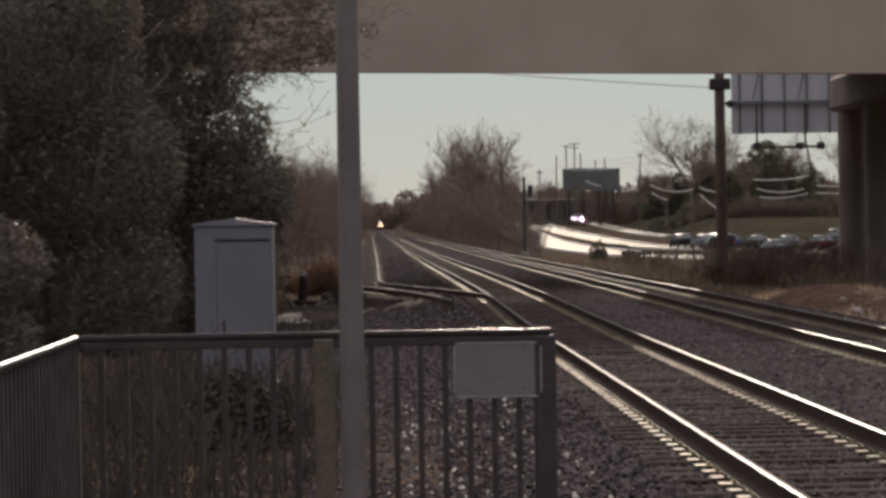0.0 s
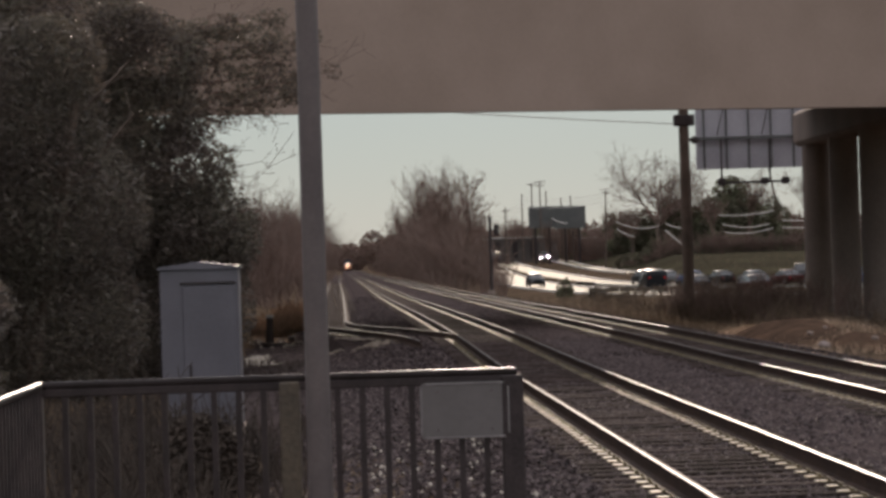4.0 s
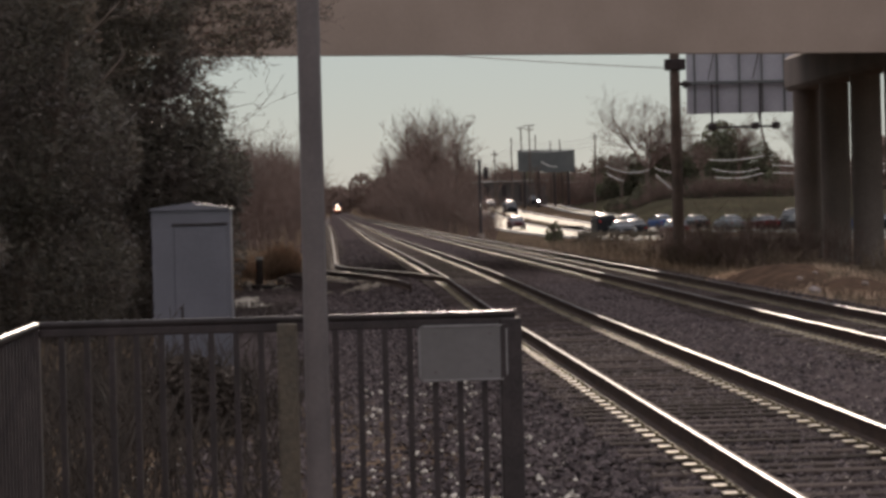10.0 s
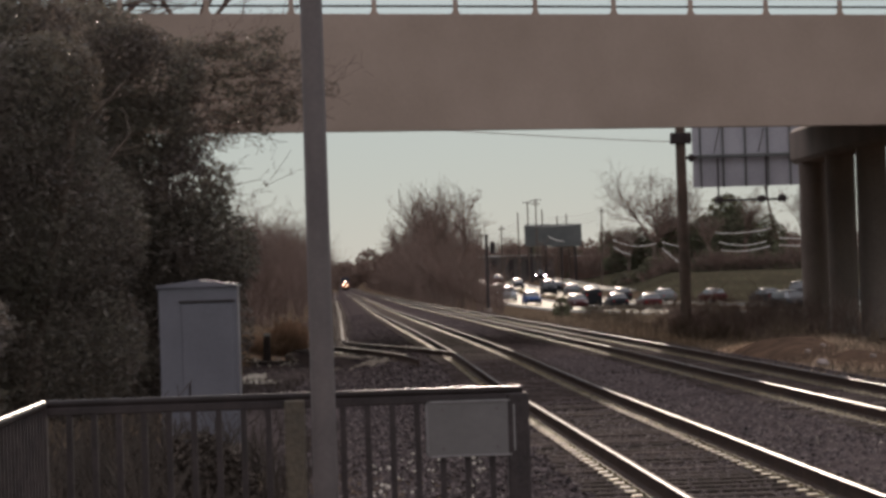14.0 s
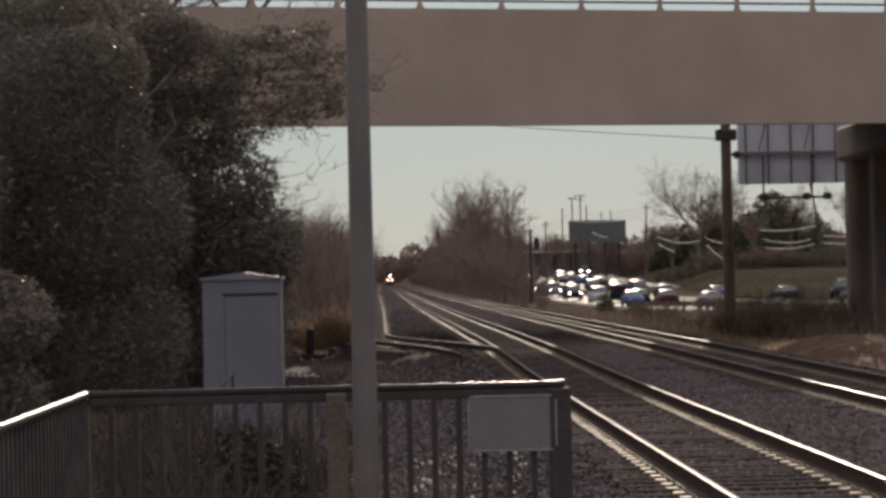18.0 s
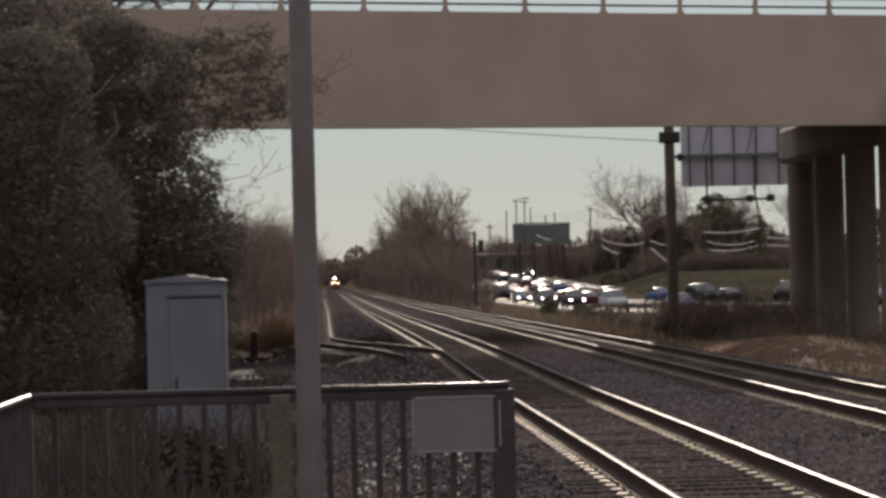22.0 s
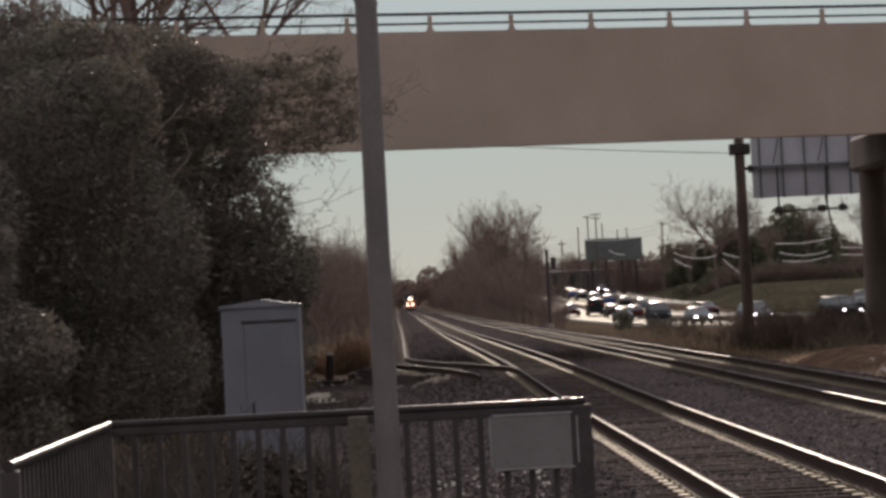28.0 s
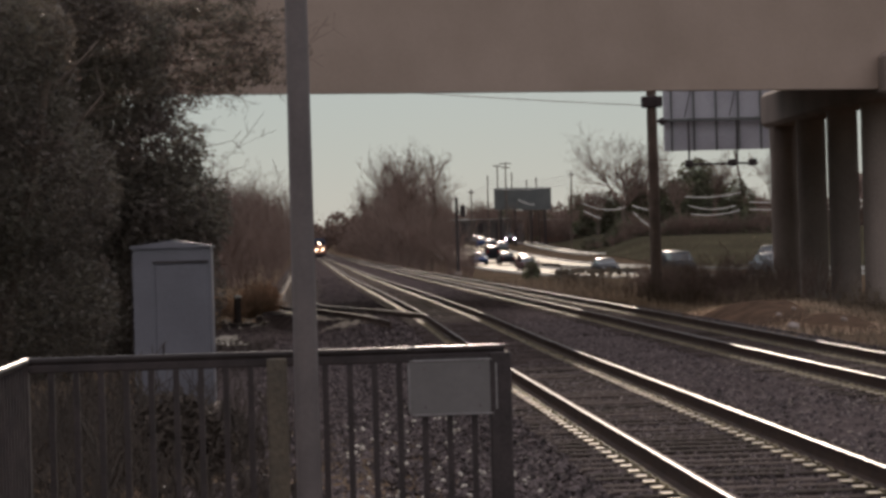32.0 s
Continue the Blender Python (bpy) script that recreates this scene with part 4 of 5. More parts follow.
    for i in range(14):
        x, y = rng.uniform(13.0, 17.0), rng.uniform(84, 112)
        thicket(x, y, 1.5, 2.0, rng.uniform(1.2, 1.9), 360 + i, n=24, mat=TWIG, lev=1, kids=(4, 6), label="dark leafless brush beneath the bridge")
    for i in range(16):
        x, y = rng.uniform(11.6, 17), rng.uniform(62, 98)
        thicket(x, y, 1.4, 1.8, rng.uniform(0.5, 1.0), 340 + i, n=26, mat=BRUSH, lev=1, kids=(4, 5), label="dry brown brush beside the track")
    evergreen(14.0, 166, [(0, 0, 0.5, 0.6, 0.6, 0.6), (0.1, 0, 1.2, 0.28, 0.3, 0.55), (-0.3, 0, 0.9, 0.25, 0.3, 0.5), (0.42, 0, 0.8, 0.22, 0.3, 0.45)], 390, 900, 0.1, "small dark bush beside the road", 1.7, "shrub", "small shrubs", LEAF_FAR)
    evergreen(15.6, 160, [(0, 0, 0.4, 0.7, 0.6, 0.5)], 391, 700, 0.12, "small dark bush beside the road", 0.6, "shrub", "small shrubs")


def build_far_woods():
    """Woods on the skyline, one mass of many small clumps."""
    rs = np.random.RandomState(3)
    blobs = []
    for x in np.arange(-430, 520, 11.0):
        for row in range(2):
            y = 1650 + row * 70 + rs.uniform(-25, 25)
            h = rs.uniform(13, 19) + row * 3
            blobs.append((x + rs.uniform(-5, 5), y, ground_z(x, y) + h * 0.5, 9, 8, h * 0.55))
    for x in np.arange(60, 400, 9.0):
        y = 420 + rs.uniform(-20, 60)
        h = rs.uniform(6, 10)
        blobs.append((x, y, ground_z(x, y) + h * 0.45, 6, 6, h * 0.55))
    for x in np.arange(-150, -14, 6.0):
        y = 150 + rs.uniform(-20, 120)
        h = rs.uniform(7, 12)
        blobs.append((x, y, ground_z(x, y) + h * 0.45, 5, 5, h * 0.55))
    ob = leaf_cloud("far_woods", TWIG, None, blobs, 110000, 1.5, 4, 1.0)
    tagged(ob, "distant leafless woods along the skyline", "woods", kind="stuff")


build_left_plants()
build_right_plants()
build_far_woods()


# ---- loose ground cover ----
def scatter_stones(name, label, boxes, size, seed, mat, zfun, category="gravel"):
    rs = np.random.RandomState(seed)
    base = np.array([(1, 0, 0), (-1, 0, 0), (0, 1, 0), (0, -1, 0), (0, 0, 1), (0, 0, -1)], float)
    tri = np.array([(0, 2, 4), (2, 1, 4), (1, 3, 4), (3, 0, 4), (2, 0, 5), (1, 2, 5), (3, 1, 5), (0, 3, 5)])
    vs, fs, o = [], [], 0
    for x0, x1, y0, y1, n in boxes:
        px, py = rs.uniform(x0, x1, n), rs.uniform(y0, y1, n)
        pz = np.array([zfun(a, b) for a, b in zip(px, py)])
        s = size * rs.uniform(0.45, 1.4, (n, 1, 1))
        sh = base[None] * rs.uniform(0.6, 1.25, (n, 6, 1)) * s
        ang = rs.uniform(0, 6.28, n)
        c, si = np.cos(ang)[:, None], np.sin(ang)[:, None]
        tilt = rs.uniform(-0.6, 0.6, n)[:, None]
        x, y, z = sh[..., 0], sh[..., 1], sh[..., 2] * 0.75
        y, z = y * np.cos(tilt) - z * np.sin(tilt), y * np.sin(tilt) + z * np.cos(tilt)
        x, y = x * c - y * si, x * si + y * c
        v = np.stack([x + px[:, None], y + py[:, None], z + pz[:, None]], -1).reshape(-1, 3)
        vs.append(v)
        fs.append((np.arange(n)[:, None, None] * 6 + tri[None]).reshape(-1, 3) + o)
        o += n * 6
    ob = sheet(name, np.concatenate(vs), np.concatenate(fs), mat)
    return tagged(ob, label, category, kind="stuff")


def bed_z(x, y):
    if 1.0 < x < 9.6:
        return -0.21
    if x <= 1.0:
        side = siding_z(y) - 0.215 if y > 73 and abs(x - siding_x(y)) < 1.6 else -9.0
        return max(-0.21 - 0.3 * (1.0 - x), side, ground_z(x, y) + (0.085 * smooth01((y - 29) / 6) if x > -3.3 else 0.0))
    return max(-0.22 - 0.2 * (x - 9.6), ground_z(x, y))


TAN = material("tan_rubble_stone", (0.24, 0.19, 0.145), (0.13, 0.105, 0.08), 0.8, scale=4, fine=20, bump=0.2, island=0.3)
PALE = material("pale_rubble_and_snow", (0.55, 0.48, 0.4), (0.3, 0.26, 0.21), 0.7, scale=4, fine=20, bump=0.2, island=0.25)
scatter_stones("ballast_stones", "loose grey-brown ballast stones between the ties", [(-1.7, 10.4, 13, 24, 26000), (-1.2, 1.1, 24, 31.5, 3600), (1.1, 10.4, 24, 42, 20500), (1.1, 10.5, 42, 66, 9000), (-1.2, 1.1, 31.5, 46, 5200), (-3.3, 1.1, 46, 66, 4600), (0.6, 10.3, 66, 130, 14000), (-3.3, 0.9, 66, 100, 5500), (-2.0, 0.8, 100, 130, 2500), (-2.8, 10.2, 130, 185, 6000)], 0.036, 11, STONE, bed_z)
scatter_stones("pale_rubble", "scattered pale rubble and snow beside the side track", [(-2.85, -2.15, 67, 70, 110), (-2.5, -1.95, 66, 68.0, 90), (-3.0, -2.4, 71, 75, 60), (-3.4, -1.3, 83, 92, 60), (-2.6, -2.1, 91, 95, 30)], 0.07, 12, PALE, lambda x, y: ground_z(x, y) + (0.1 if y > 40 else 0.03))

# pale chips and stalks; their colour also stands for glints on the gravel
scatter_stones("pale_flecks", "small pale stone chips and dry stalks below the railing, partly for gravel glints", [(-2.7, -1.6, 16, 24, 60), (-0.2, 1.5, 14, 22, 150), (0.0, 1.3, 22, 32, 90)], 0.026, 14, PALE, lambda x, y: bed_z(x, y) + 0.025)
scatter_stones("tan_rubble", "strip of pale rubble and cinders beside the turnout", [(-0.7, 0.2, 75, 79, 90), (0.0, 0.8, 71, 75, 90), (0.5, 1.2, 68, 71, 70)], 0.06, 13, TAN, lambda x, y: bed_z(x, y) + 0.02)


def dry_grass(spots, mat, label, seed):
    """Tufts of dead grass on the banks."""
    rs = np.random.RandomState(seed)
    vs, fs = [], []
    k = 0
    for x0, x1, y0, y1, n, h in spots:
        for _ in range(n):
            x, y = rs.uniform(x0, x1), rs.uniform(y0, y1)
            z = ground_z(x, y) - 0.02
            a, hh = rs.uniform(0, 6.28), h * rs.uniform(0.4, 1.2)
            dx, dy = math.cos(a), math.sin(a)
            w = 0.012 + 0.02 * h
            lx, ly = rs.uniform(-0.5, 0.5, 2) * hh
            vs += [(x - dx * w, y - dy * w, z), (x + dx * w, y + dy * w, z), (x + lx, y + ly, z + hh)]
            fs.append((k, k + 1, k + 2))
            k += 3
    tagged(sheet("dry_grass", vs, fs, mat), label, "grass", kind="stuff")


dry_grass([(-7.5, -2.6, 104, 140, 2500, 0.2), (10.4, 17.5, 45, 100, 6500, 0.2), (10.6, 22, 100, 160, 9000, 0.42), (34, 76, 290, 340, 2500, 0.5)], BRUSH, "tufts of dry straw-coloured winter grass", 21)
dry_grass([(9.9, 12.6, 55, 74, 2600, 0.16), (-4.2, -1.75, 89, 98, 1200, 0.25)], RUSSET, "tufts of russet dead grass beside the tracks", 23)
# same dead grass as above; the trees' shade is put into its darker colour
dry_grass([(-9, -1.2, 16, 70, 9000, 0.32)], WEED, "dead grass below the evergreens, coloured dark for their shade", 22)


# ---- roads on the right ----
ROAD_A = [(36.2, 602), (31.6, 520), (28.0, 465), (26.7, 430), (26.5, 400), (27.1, 368), (27.9, 345), (28.5, 325), (29.4, 304), (31.4, 286), (35.9, 265), (42.3, 242), (51.3, 210), (66, 160), (96, 77)]
ROAD_B = [(30.2, 602), (25.4, 512), (22.6, 430), (21.3, 375), (20.9, 338), (21.4, 310), (22.2, 290), (23.4, 265), (24.6, 240), (26.6, 212), (31, 180), (40, 147), (60, 77)]
RAMP = [(24, 480), (28.5, 476), (33, 471), (36.4, 462), (37.2, 440), (36.7, 414), (36.5, 390), (37, 366), (38.6, 345)]


def spline(points, n=10):
    out = []
    p = [Vector((*q, 0)) for q in points]
    p = [p[0] * 2 - p[1]] + p + [p[-1] * 2 - p[-2]]
    for i in range(1, len(p) - 2):
        for k in range(n):
            t = k / n
            out.append(0.5 * ((2 * p[i]) + (p[i + 1] - p[i - 1]) * t + (2 * p[i - 1] - 5 * p[i] + 4 * p[i + 1] - p[i + 2]) * t * t + (3 * p[i] - p[i - 1] - 3 * p[i + 1] + p[i + 2]) * t ** 3))
    out.append(p[-2].copy())
    return out


def offset(line, d):
    out = []
    for i, q in enumerate(line):
        t = (line[min(i + 1, len(line) - 1)] - line[max(i - 1, 0)]).normalized()
        out.append(Vector((q.x + t.y * d, q.y - t.x * d, 0)))
    return out


def road_height(q):
    return road_z(q.y) + 0.02 + 3.0 * smooth01((q.y - 540) / 500)


def build_roads():
    for name, pts, w in (("road_a", ROAD_A, 2.4), ("road_b", ROAD_B, 2.9), ("ramp", RAMP, 1.0)):
        line = spline(pts)
        g = Geo()
        rows = [offset(line, o) for o in (-w, -w / 2, 0, w / 2, w)]
        v = [(r[i].x, r[i].y, road_height(r[i]) + 0.03 * (1 - abs(j - 2) / 2)) for i in range(len(line)) for j, r in enumerate(rows)]
        g.add(v, [(i * 5 + j, i * 5 + j + 1, i * 5 + j + 6, i * 5 + j + 5) for i in range(len(line) - 1) for j in range(4)])
        tagged(part(name, g, ASPHALT), "worn grey asphalt road rising to a crest", "road", kind="structure")
        for sgn in (-1, 1):
            a, b = offset(line, sgn * w), offset(line, sgn * (w + 0.25))
            g = Geo()
            v = []
            for p, q in zip(a, b):
                z = road_height(p)
                v += [(p.x, p.y, z - 0.1), (p.x, p.y, z + 0.14), (q.x, q.y, z + 0.14), (q.x, q.y, z - 0.2)]
            g.add(v, [(i * 4 + j, i * 4 + j + 1, i * 4 + j + 5, i * 4 + j + 4) for i in range(len(line) - 1) for j in range(3)])
            tagged(part("kerb", g, KERB), "pale concrete kerb along the road", "kerb", kind="structure")

    # low dark earth median between the two roads
    far, near = offset(spline(ROAD_A), 2.4), offset(spline(ROAD_B), -2.9)
    fa, na = sorted((p.y, p.x) for p in far), sorted((p.y, p.x) for p in near)
    ys = list(np.arange(290, 470, 5.0))
    v = []
    for y in ys:
        xn, xf = np.interp(y, *zip(*na)), np.interp(y, *zip(*fa))
        if xf < xn:
            xn, xf = xf, xn
        for u, h in ((0.04, -0.1), (0.08, 0.26), (0.5, 0.36), (0.92, 0.26), (0.96, -0.1)):
            x = xn + (xf - xn) * u
            v.append((x, y, road_height(Vector((x, y, 0))) + h + 0.06 * noise.noise(Vector((x, y * 0.4, 4)))))
    f = [(j * 5 + i, j * 5 + i + 1, j * 5 + i + 6, j * 5 + i + 5) for j in range(len(ys) - 1) for i in range(4)]
    tagged(sheet("median", v, f, EARTH), "low strip of dark earth and dead grass between the two roads", "median", kind="structure")

    # mown olive grass on the slope above the roads
    v, ys, k = [], list(np.arange(244, 440, 4.0)), 31
    for y in ys:
        left = float(np.interp(y, [242, 265, 288, 300, 440], [49, 42.5, 38.3, 39.2, 39.5]))
        for i in range(k):
            x = left + (88 - left) * i / (k - 1)
            v.append((x, y, max(ground_z(x, y), road_z(y)) + 0.07))
    f = [(j * k + i, j * k + i + 1, (j + 1) * k + i + 1, (j + 1) * k + i) for j in range(len(ys) - 1) for i in range(k - 1)]
    tagged(sheet("grass_slope", v, f, GRASS), "dull olive winter grass on the slope beyond the road", "grass", kind="structure")


build_roads()


# ---- poles, boards and wires ----
def cable(parent, a, b, sag, r=0.016, name="cable"):
    a, b = Vector(a), Vector(b)
    pts = []
    for i in range(15):
        t = i / 14
        p = a.lerp(b, t)
        p.z -= sag * 4 * t * (1 - t)
        pts.append(p)
    g = Geo()
    g.path(pts, r, 5)
    return part(name, g, WIRE, parent)


def utility_pole(x, y, top, arms=((0.4, 1.1),), lean=0.0, r=0.14, label="dark wooden utility pole with a crossarm"):
    z = ground_z(x, y) - 0.3
    t = thing("utility_pole", label, "utility pole", "utility poles", at=(x, y, z))
    h = top - z
    g = Geo()
    g.tube((0, 0, 0), (lean, 0, h), r, r * 0.7, 10)
    part("pole", g, POLE_WOOD, t, smooth=True)
    for down, w in arms:
        g = Geo()
        k = lean * (h - down) / h
        g.box(k - w, k + w, -0.06, 0.06, h - down - 0.06, h - down + 0.06, bevel=0.01)
        arm = part("crossarm", g, POLE_WOOD, t)
        for e in (-0.9, -0.45, 0.45, 0.9):
            g = Geo()
            g.tube((k + w * e, 0, h - down + 0.06), (k + w * e, 0, h - down + 0.2), 0.035, 0.045, 8)
            part("insulator", g, GALV, arm)
    return t


def build_poles():
    # stout pole beyond the bridge with a box near its head
    t = thing("equipment_pole", "stout dark pole with an equipment box beyond the bridge", "pole", at=(13.75, 104, -0.6))
    g = Geo()
    g.tube((0, 0, 0), (-0.02, 0, 8.6), 0.235, 0.2, 14)
    part("pole", g, POLE_WOOD, t, smooth=True)
    g = Geo()
    g.box(-0.42, 0.4, -0.26, 0.2, 7.75, 8.2, bevel=0.03)
    part("equipment_box", g, PAINT_DARK, t, "dark metal equipment box")
    g = Geo()
    g.box(0.18, 0.62, -0.08, 0.08, 7.12, 7.24, bevel=0.02)
    g.box(0.3, 0.5, -0.1, 0.1, 7.02, 7.32, bevel=0.03)
    part("bracket", g, PAINT_DARK, t)
    cable(t, (-0.4, 0, 7.85), (-26, -4, 10.3), 0.25, 0.02)
    # distant poles
    for x, y, top, arms, lean in ((22.95, 330, 10.6, (), 0.0), (24.3, 331, 12.0, ((0.2, 0.7),), 0), (25.2, 329, 12.2, ((0.15, 0.9), (0.8, 0.7)), 0), (26.2, 332, 11.0, (), 0), (28.2, 333, 10.1, (), 0), (29.7, 332, 10.3, (), -0.5), (20.8, 330, 9.0, ((0.6, 0.6),), 0), (19.0, 345, 8.4, ((0.5, 0.5),), 0), (30.4, 300, 10.0, ((0.4, 0.5),), 0.3), (16.9, 360, 7.2, ((0.5, 0.5),), 0), (13.5, 104 + 150, 6.2, ((0.4, 0.5),), 0)):
        x, y, top = *beyond(x, y), 1.78 + (top - 1.78) * 1.28
        utility_pole(x, y, top, arms, lean)
    utility_pole(72.3, 420, 16.2, (), -2.5, 0.22)
    utility_pole(26.5, 120, 8.2, ((1.2, 0.6), (2.2, 0.5)), 0.35, label="leaning wooden utility pole with brackets")
    utility_pole(-14.2, 102.5, 16.75, ((0.25, 0.9), (1.15, 0.9)), 0, 0.16)
    # wires between poles along the road
    w = thing("aerial_wires", "sagging aerial wires strung along the road", "wires", at=(0, 0, 0))
    for xa, za, xb, zb, sag in ((20.3, 4.1, 23.3, 4.25, 0.12), (20.5, 3.6, 23.0, 3.55, 0.2), (20.6, 3.15, 23.2, 3.3, 0.16), (23.8, 3.72, 30, 3.65, 0.1), (23.8, 3.32, 30, 3.28, 0.1), (14.7, 3.9, 17.0, 3.62, 0.25), (14.75, 3.5, 15.6, 3.05, 0.06), (17.4, 3.7, 18.4, 3.42, 0.05), (17.4, 3.36, 18.3, 2.5, 0.03), (15.1, 4.72, 16.7, 5.1, 0.08), (11.2, 4.2, 12.0, 3.9, 0.08)):
        a, b = (xa, 140, za), (xb, 139.5, zb)
        cable(w, a, b, sag, 0.028)
    for z in (8.3, 8.8, 9.3):
        cable(w, (21.5, 460, z * 1.3 - 2.6), (29.3, 422, z * 1.28 - 0.5), 0.4, 0.035)
        cable(w, (29.3, 422, z * 1.28 + 0.5), (39, 384, z * 1.28), 0.6, 0.035)
    # wires high over the bridge
    for z in (15.6, 16.0, 16.3):
        cable(w, (-14.2, 102.5, z - 0.4), (40, 112, z), 0.8, 0.005)
    # signal mast by the second track
    t = thing("signal_mast", "dark railway signal mast beside the second track", "signal mast", at=(11.3, 200, -0.6))
    g = Geo()
    g.tube((0, 0, 0), (0, 0, 6.1), 0.12, 0.11, 10)
    part("mast", g, PAINT_DARK, t)
    g = Geo()
    g.box(0.28, 0.66, -0.12, 0.12, 4.6, 5.5, bevel=0.06)
    part("signal_head", g, PAINT_DARK, t)
    g = Geo()
    g.box(-0.1, 0.4, -0.05, 0.05, 5.0, 5.1)
    part("arm", g, PAINT_DARK, t)
    g = Geo()
    g.tube((0, 0, 0), (0, 0, 0.4), 0.3, 0.3, 10)
    part("footing", g, CONCRETE, t)


def build_billboards():
    t = thing("billboard", "large billboard seen from its grey back with steel frame and catwalk", "billboard", at=(0, 112, 0))
    z0, z1, xa, xb = 5.64, 9.2, 15.32, 21.9
    g = Geo()
    g.box(xa, xb, 0, 0.08, z0, z1, bevel=0.02)
    part("panel", g, BOARD, t)
    for x in np.arange(xa + 0.35, xb, 0.98):
        g = Geo()
        g.box(x - 0.035, x + 0.035, -0.1, -0.003, z0 - 0.02, z1, bevel=0.008)
        part("stringer", g, BOARD_DARK, t)
    g = Geo()
    g.box(xa - 0.25, xb, -0.3, -0.145, 6.9, 7.04, bevel=0.02)
    part("beam", g, BOARD_DARK, t)
    for x in np.arange(xa + 0.9, xb - 1, 1.96):
        g = Geo()
        g.tube((x, -0.2, 7.1), (x + 0.5, -0.2, z1 - 0.1), 0.022, 0.022, 6)
        part("brace", g, PAINT_DARK, t)
    g = Geo()
    g.box(16.2, 19.25, -0.9, -0.3, 4.98, 5.06, bevel=0.01)
    walkway = part("catwalk", g, PAINT_DARK, t)
    for x in (16.36, 18.47):
        g = Geo()
        g.box(x - 0.035, x + 0.035, -0.35, -0.28, 4.99, 6.9)
        part("hanger", g, PAINT_DARK, t)
    for x in (16.28, 18.15, 19.05):
        g = Geo()
        g.box(x - 0.16, x + 0.16, -0.95, -0.6, 4.9, 5.2, bevel=0.04)
        part("floodlight", g, PAINT_DARK, t)
    g = Geo()
    g.tube((21.0, -0.4, -0.9), (21.0, -0.4, 7.0), 0.3, 0.3, 16)
    part("column", g, PAINT_DARK, t)
    t = thing("billboard", "dark billboard back on steel posts on the skyline", "billboard", at=(35.1, 422, 0))
    g = Geo()
    g.box(-4.67, -0.45, -0.1, 0.1, 7.5, 11.0, bevel=0.02)
    part("panel", g, BOARD_DARK, t)
    g = Geo()
    g.box(-0.445, 4.67, -0.12, 0.08, 7.3, 10.95, bevel=0.02)
    part("panel", g, BOARD_DARK, t)
    for x in (-3.6, -1.3, 1.3, 3.6):
        g = Geo()
        g.tube((x, 0.2, 1.0), (x, 0.2, 10.6), 0.18, 0.18, 8)
        part("post", g, PAINT_DARK, t)


build_poles()
build_billboards()


# ---- far buildings ----
def low_building(x, y, w, d, h, wallm, roofm, label, base=None):
    z = ground_z(x, y) - 0.2 if base is None else base
    t = thing("low_building", label, "building", "far buildings", at=(x, y, z))
    g = Geo()
    g.box(-w / 2, w / 2, -d / 2, d / 2, 0, h)
    part("wall", g, wallm, t)
    g = Geo()
    g.box(-w / 2 - 0.3, w / 2 + 0.3, -d / 2 - 0.3, d / 2 + 0.3, h, h + 0.28, bevel=0.05)
    part("roof", g, roofm, t)
    n = max(2, int(w / 2.6))
    for i in range(n):
        g = Geo()
        x0 = -w / 2 + (i + 0.5) * w / n
        g.box(x0 - 0.4, x0 + 0.4, -d / 2 - 0.03, -d / 2 - 0.003, 0.9, h - 0.6)
        part("window", g, PAINT_DARK, t)


BRICK_FAR = material("far_brick_wall", (0.2, 0.1, 0.07), (0.15, 0.08, 0.06), 0.8, scale=0.5, fine=6, bump=0.1)
low_building(31.2, 452, 12, 12, 4.3, material("far_grey_wall", (0.09, 0.074, 0.066), None, 0.8, scale=0.4, fine=6, bump=0.1), KERB, "long low grey-brown building with a pale roof edge")
low_building(*beyond(33.5, 345), 6, 8, 3.6, BRICK_FAR, KERB, "low red-brown brick building with pale roof edge")
low_building(*beyond(58, 300), 4, 4, 2.0, material("far_pale_wall", (0.5, 0.5, 0.5), None, 0.7, scale=0.4, fine=6, bump=0.1), GALV, "small pale building on the slope")


# ---- trackside fittings ----
MOUNDS = ((10.75, 65, 1.3, 5.5, 0.26), (11.75, 58.5, 0.9, 2.6, 0.2))


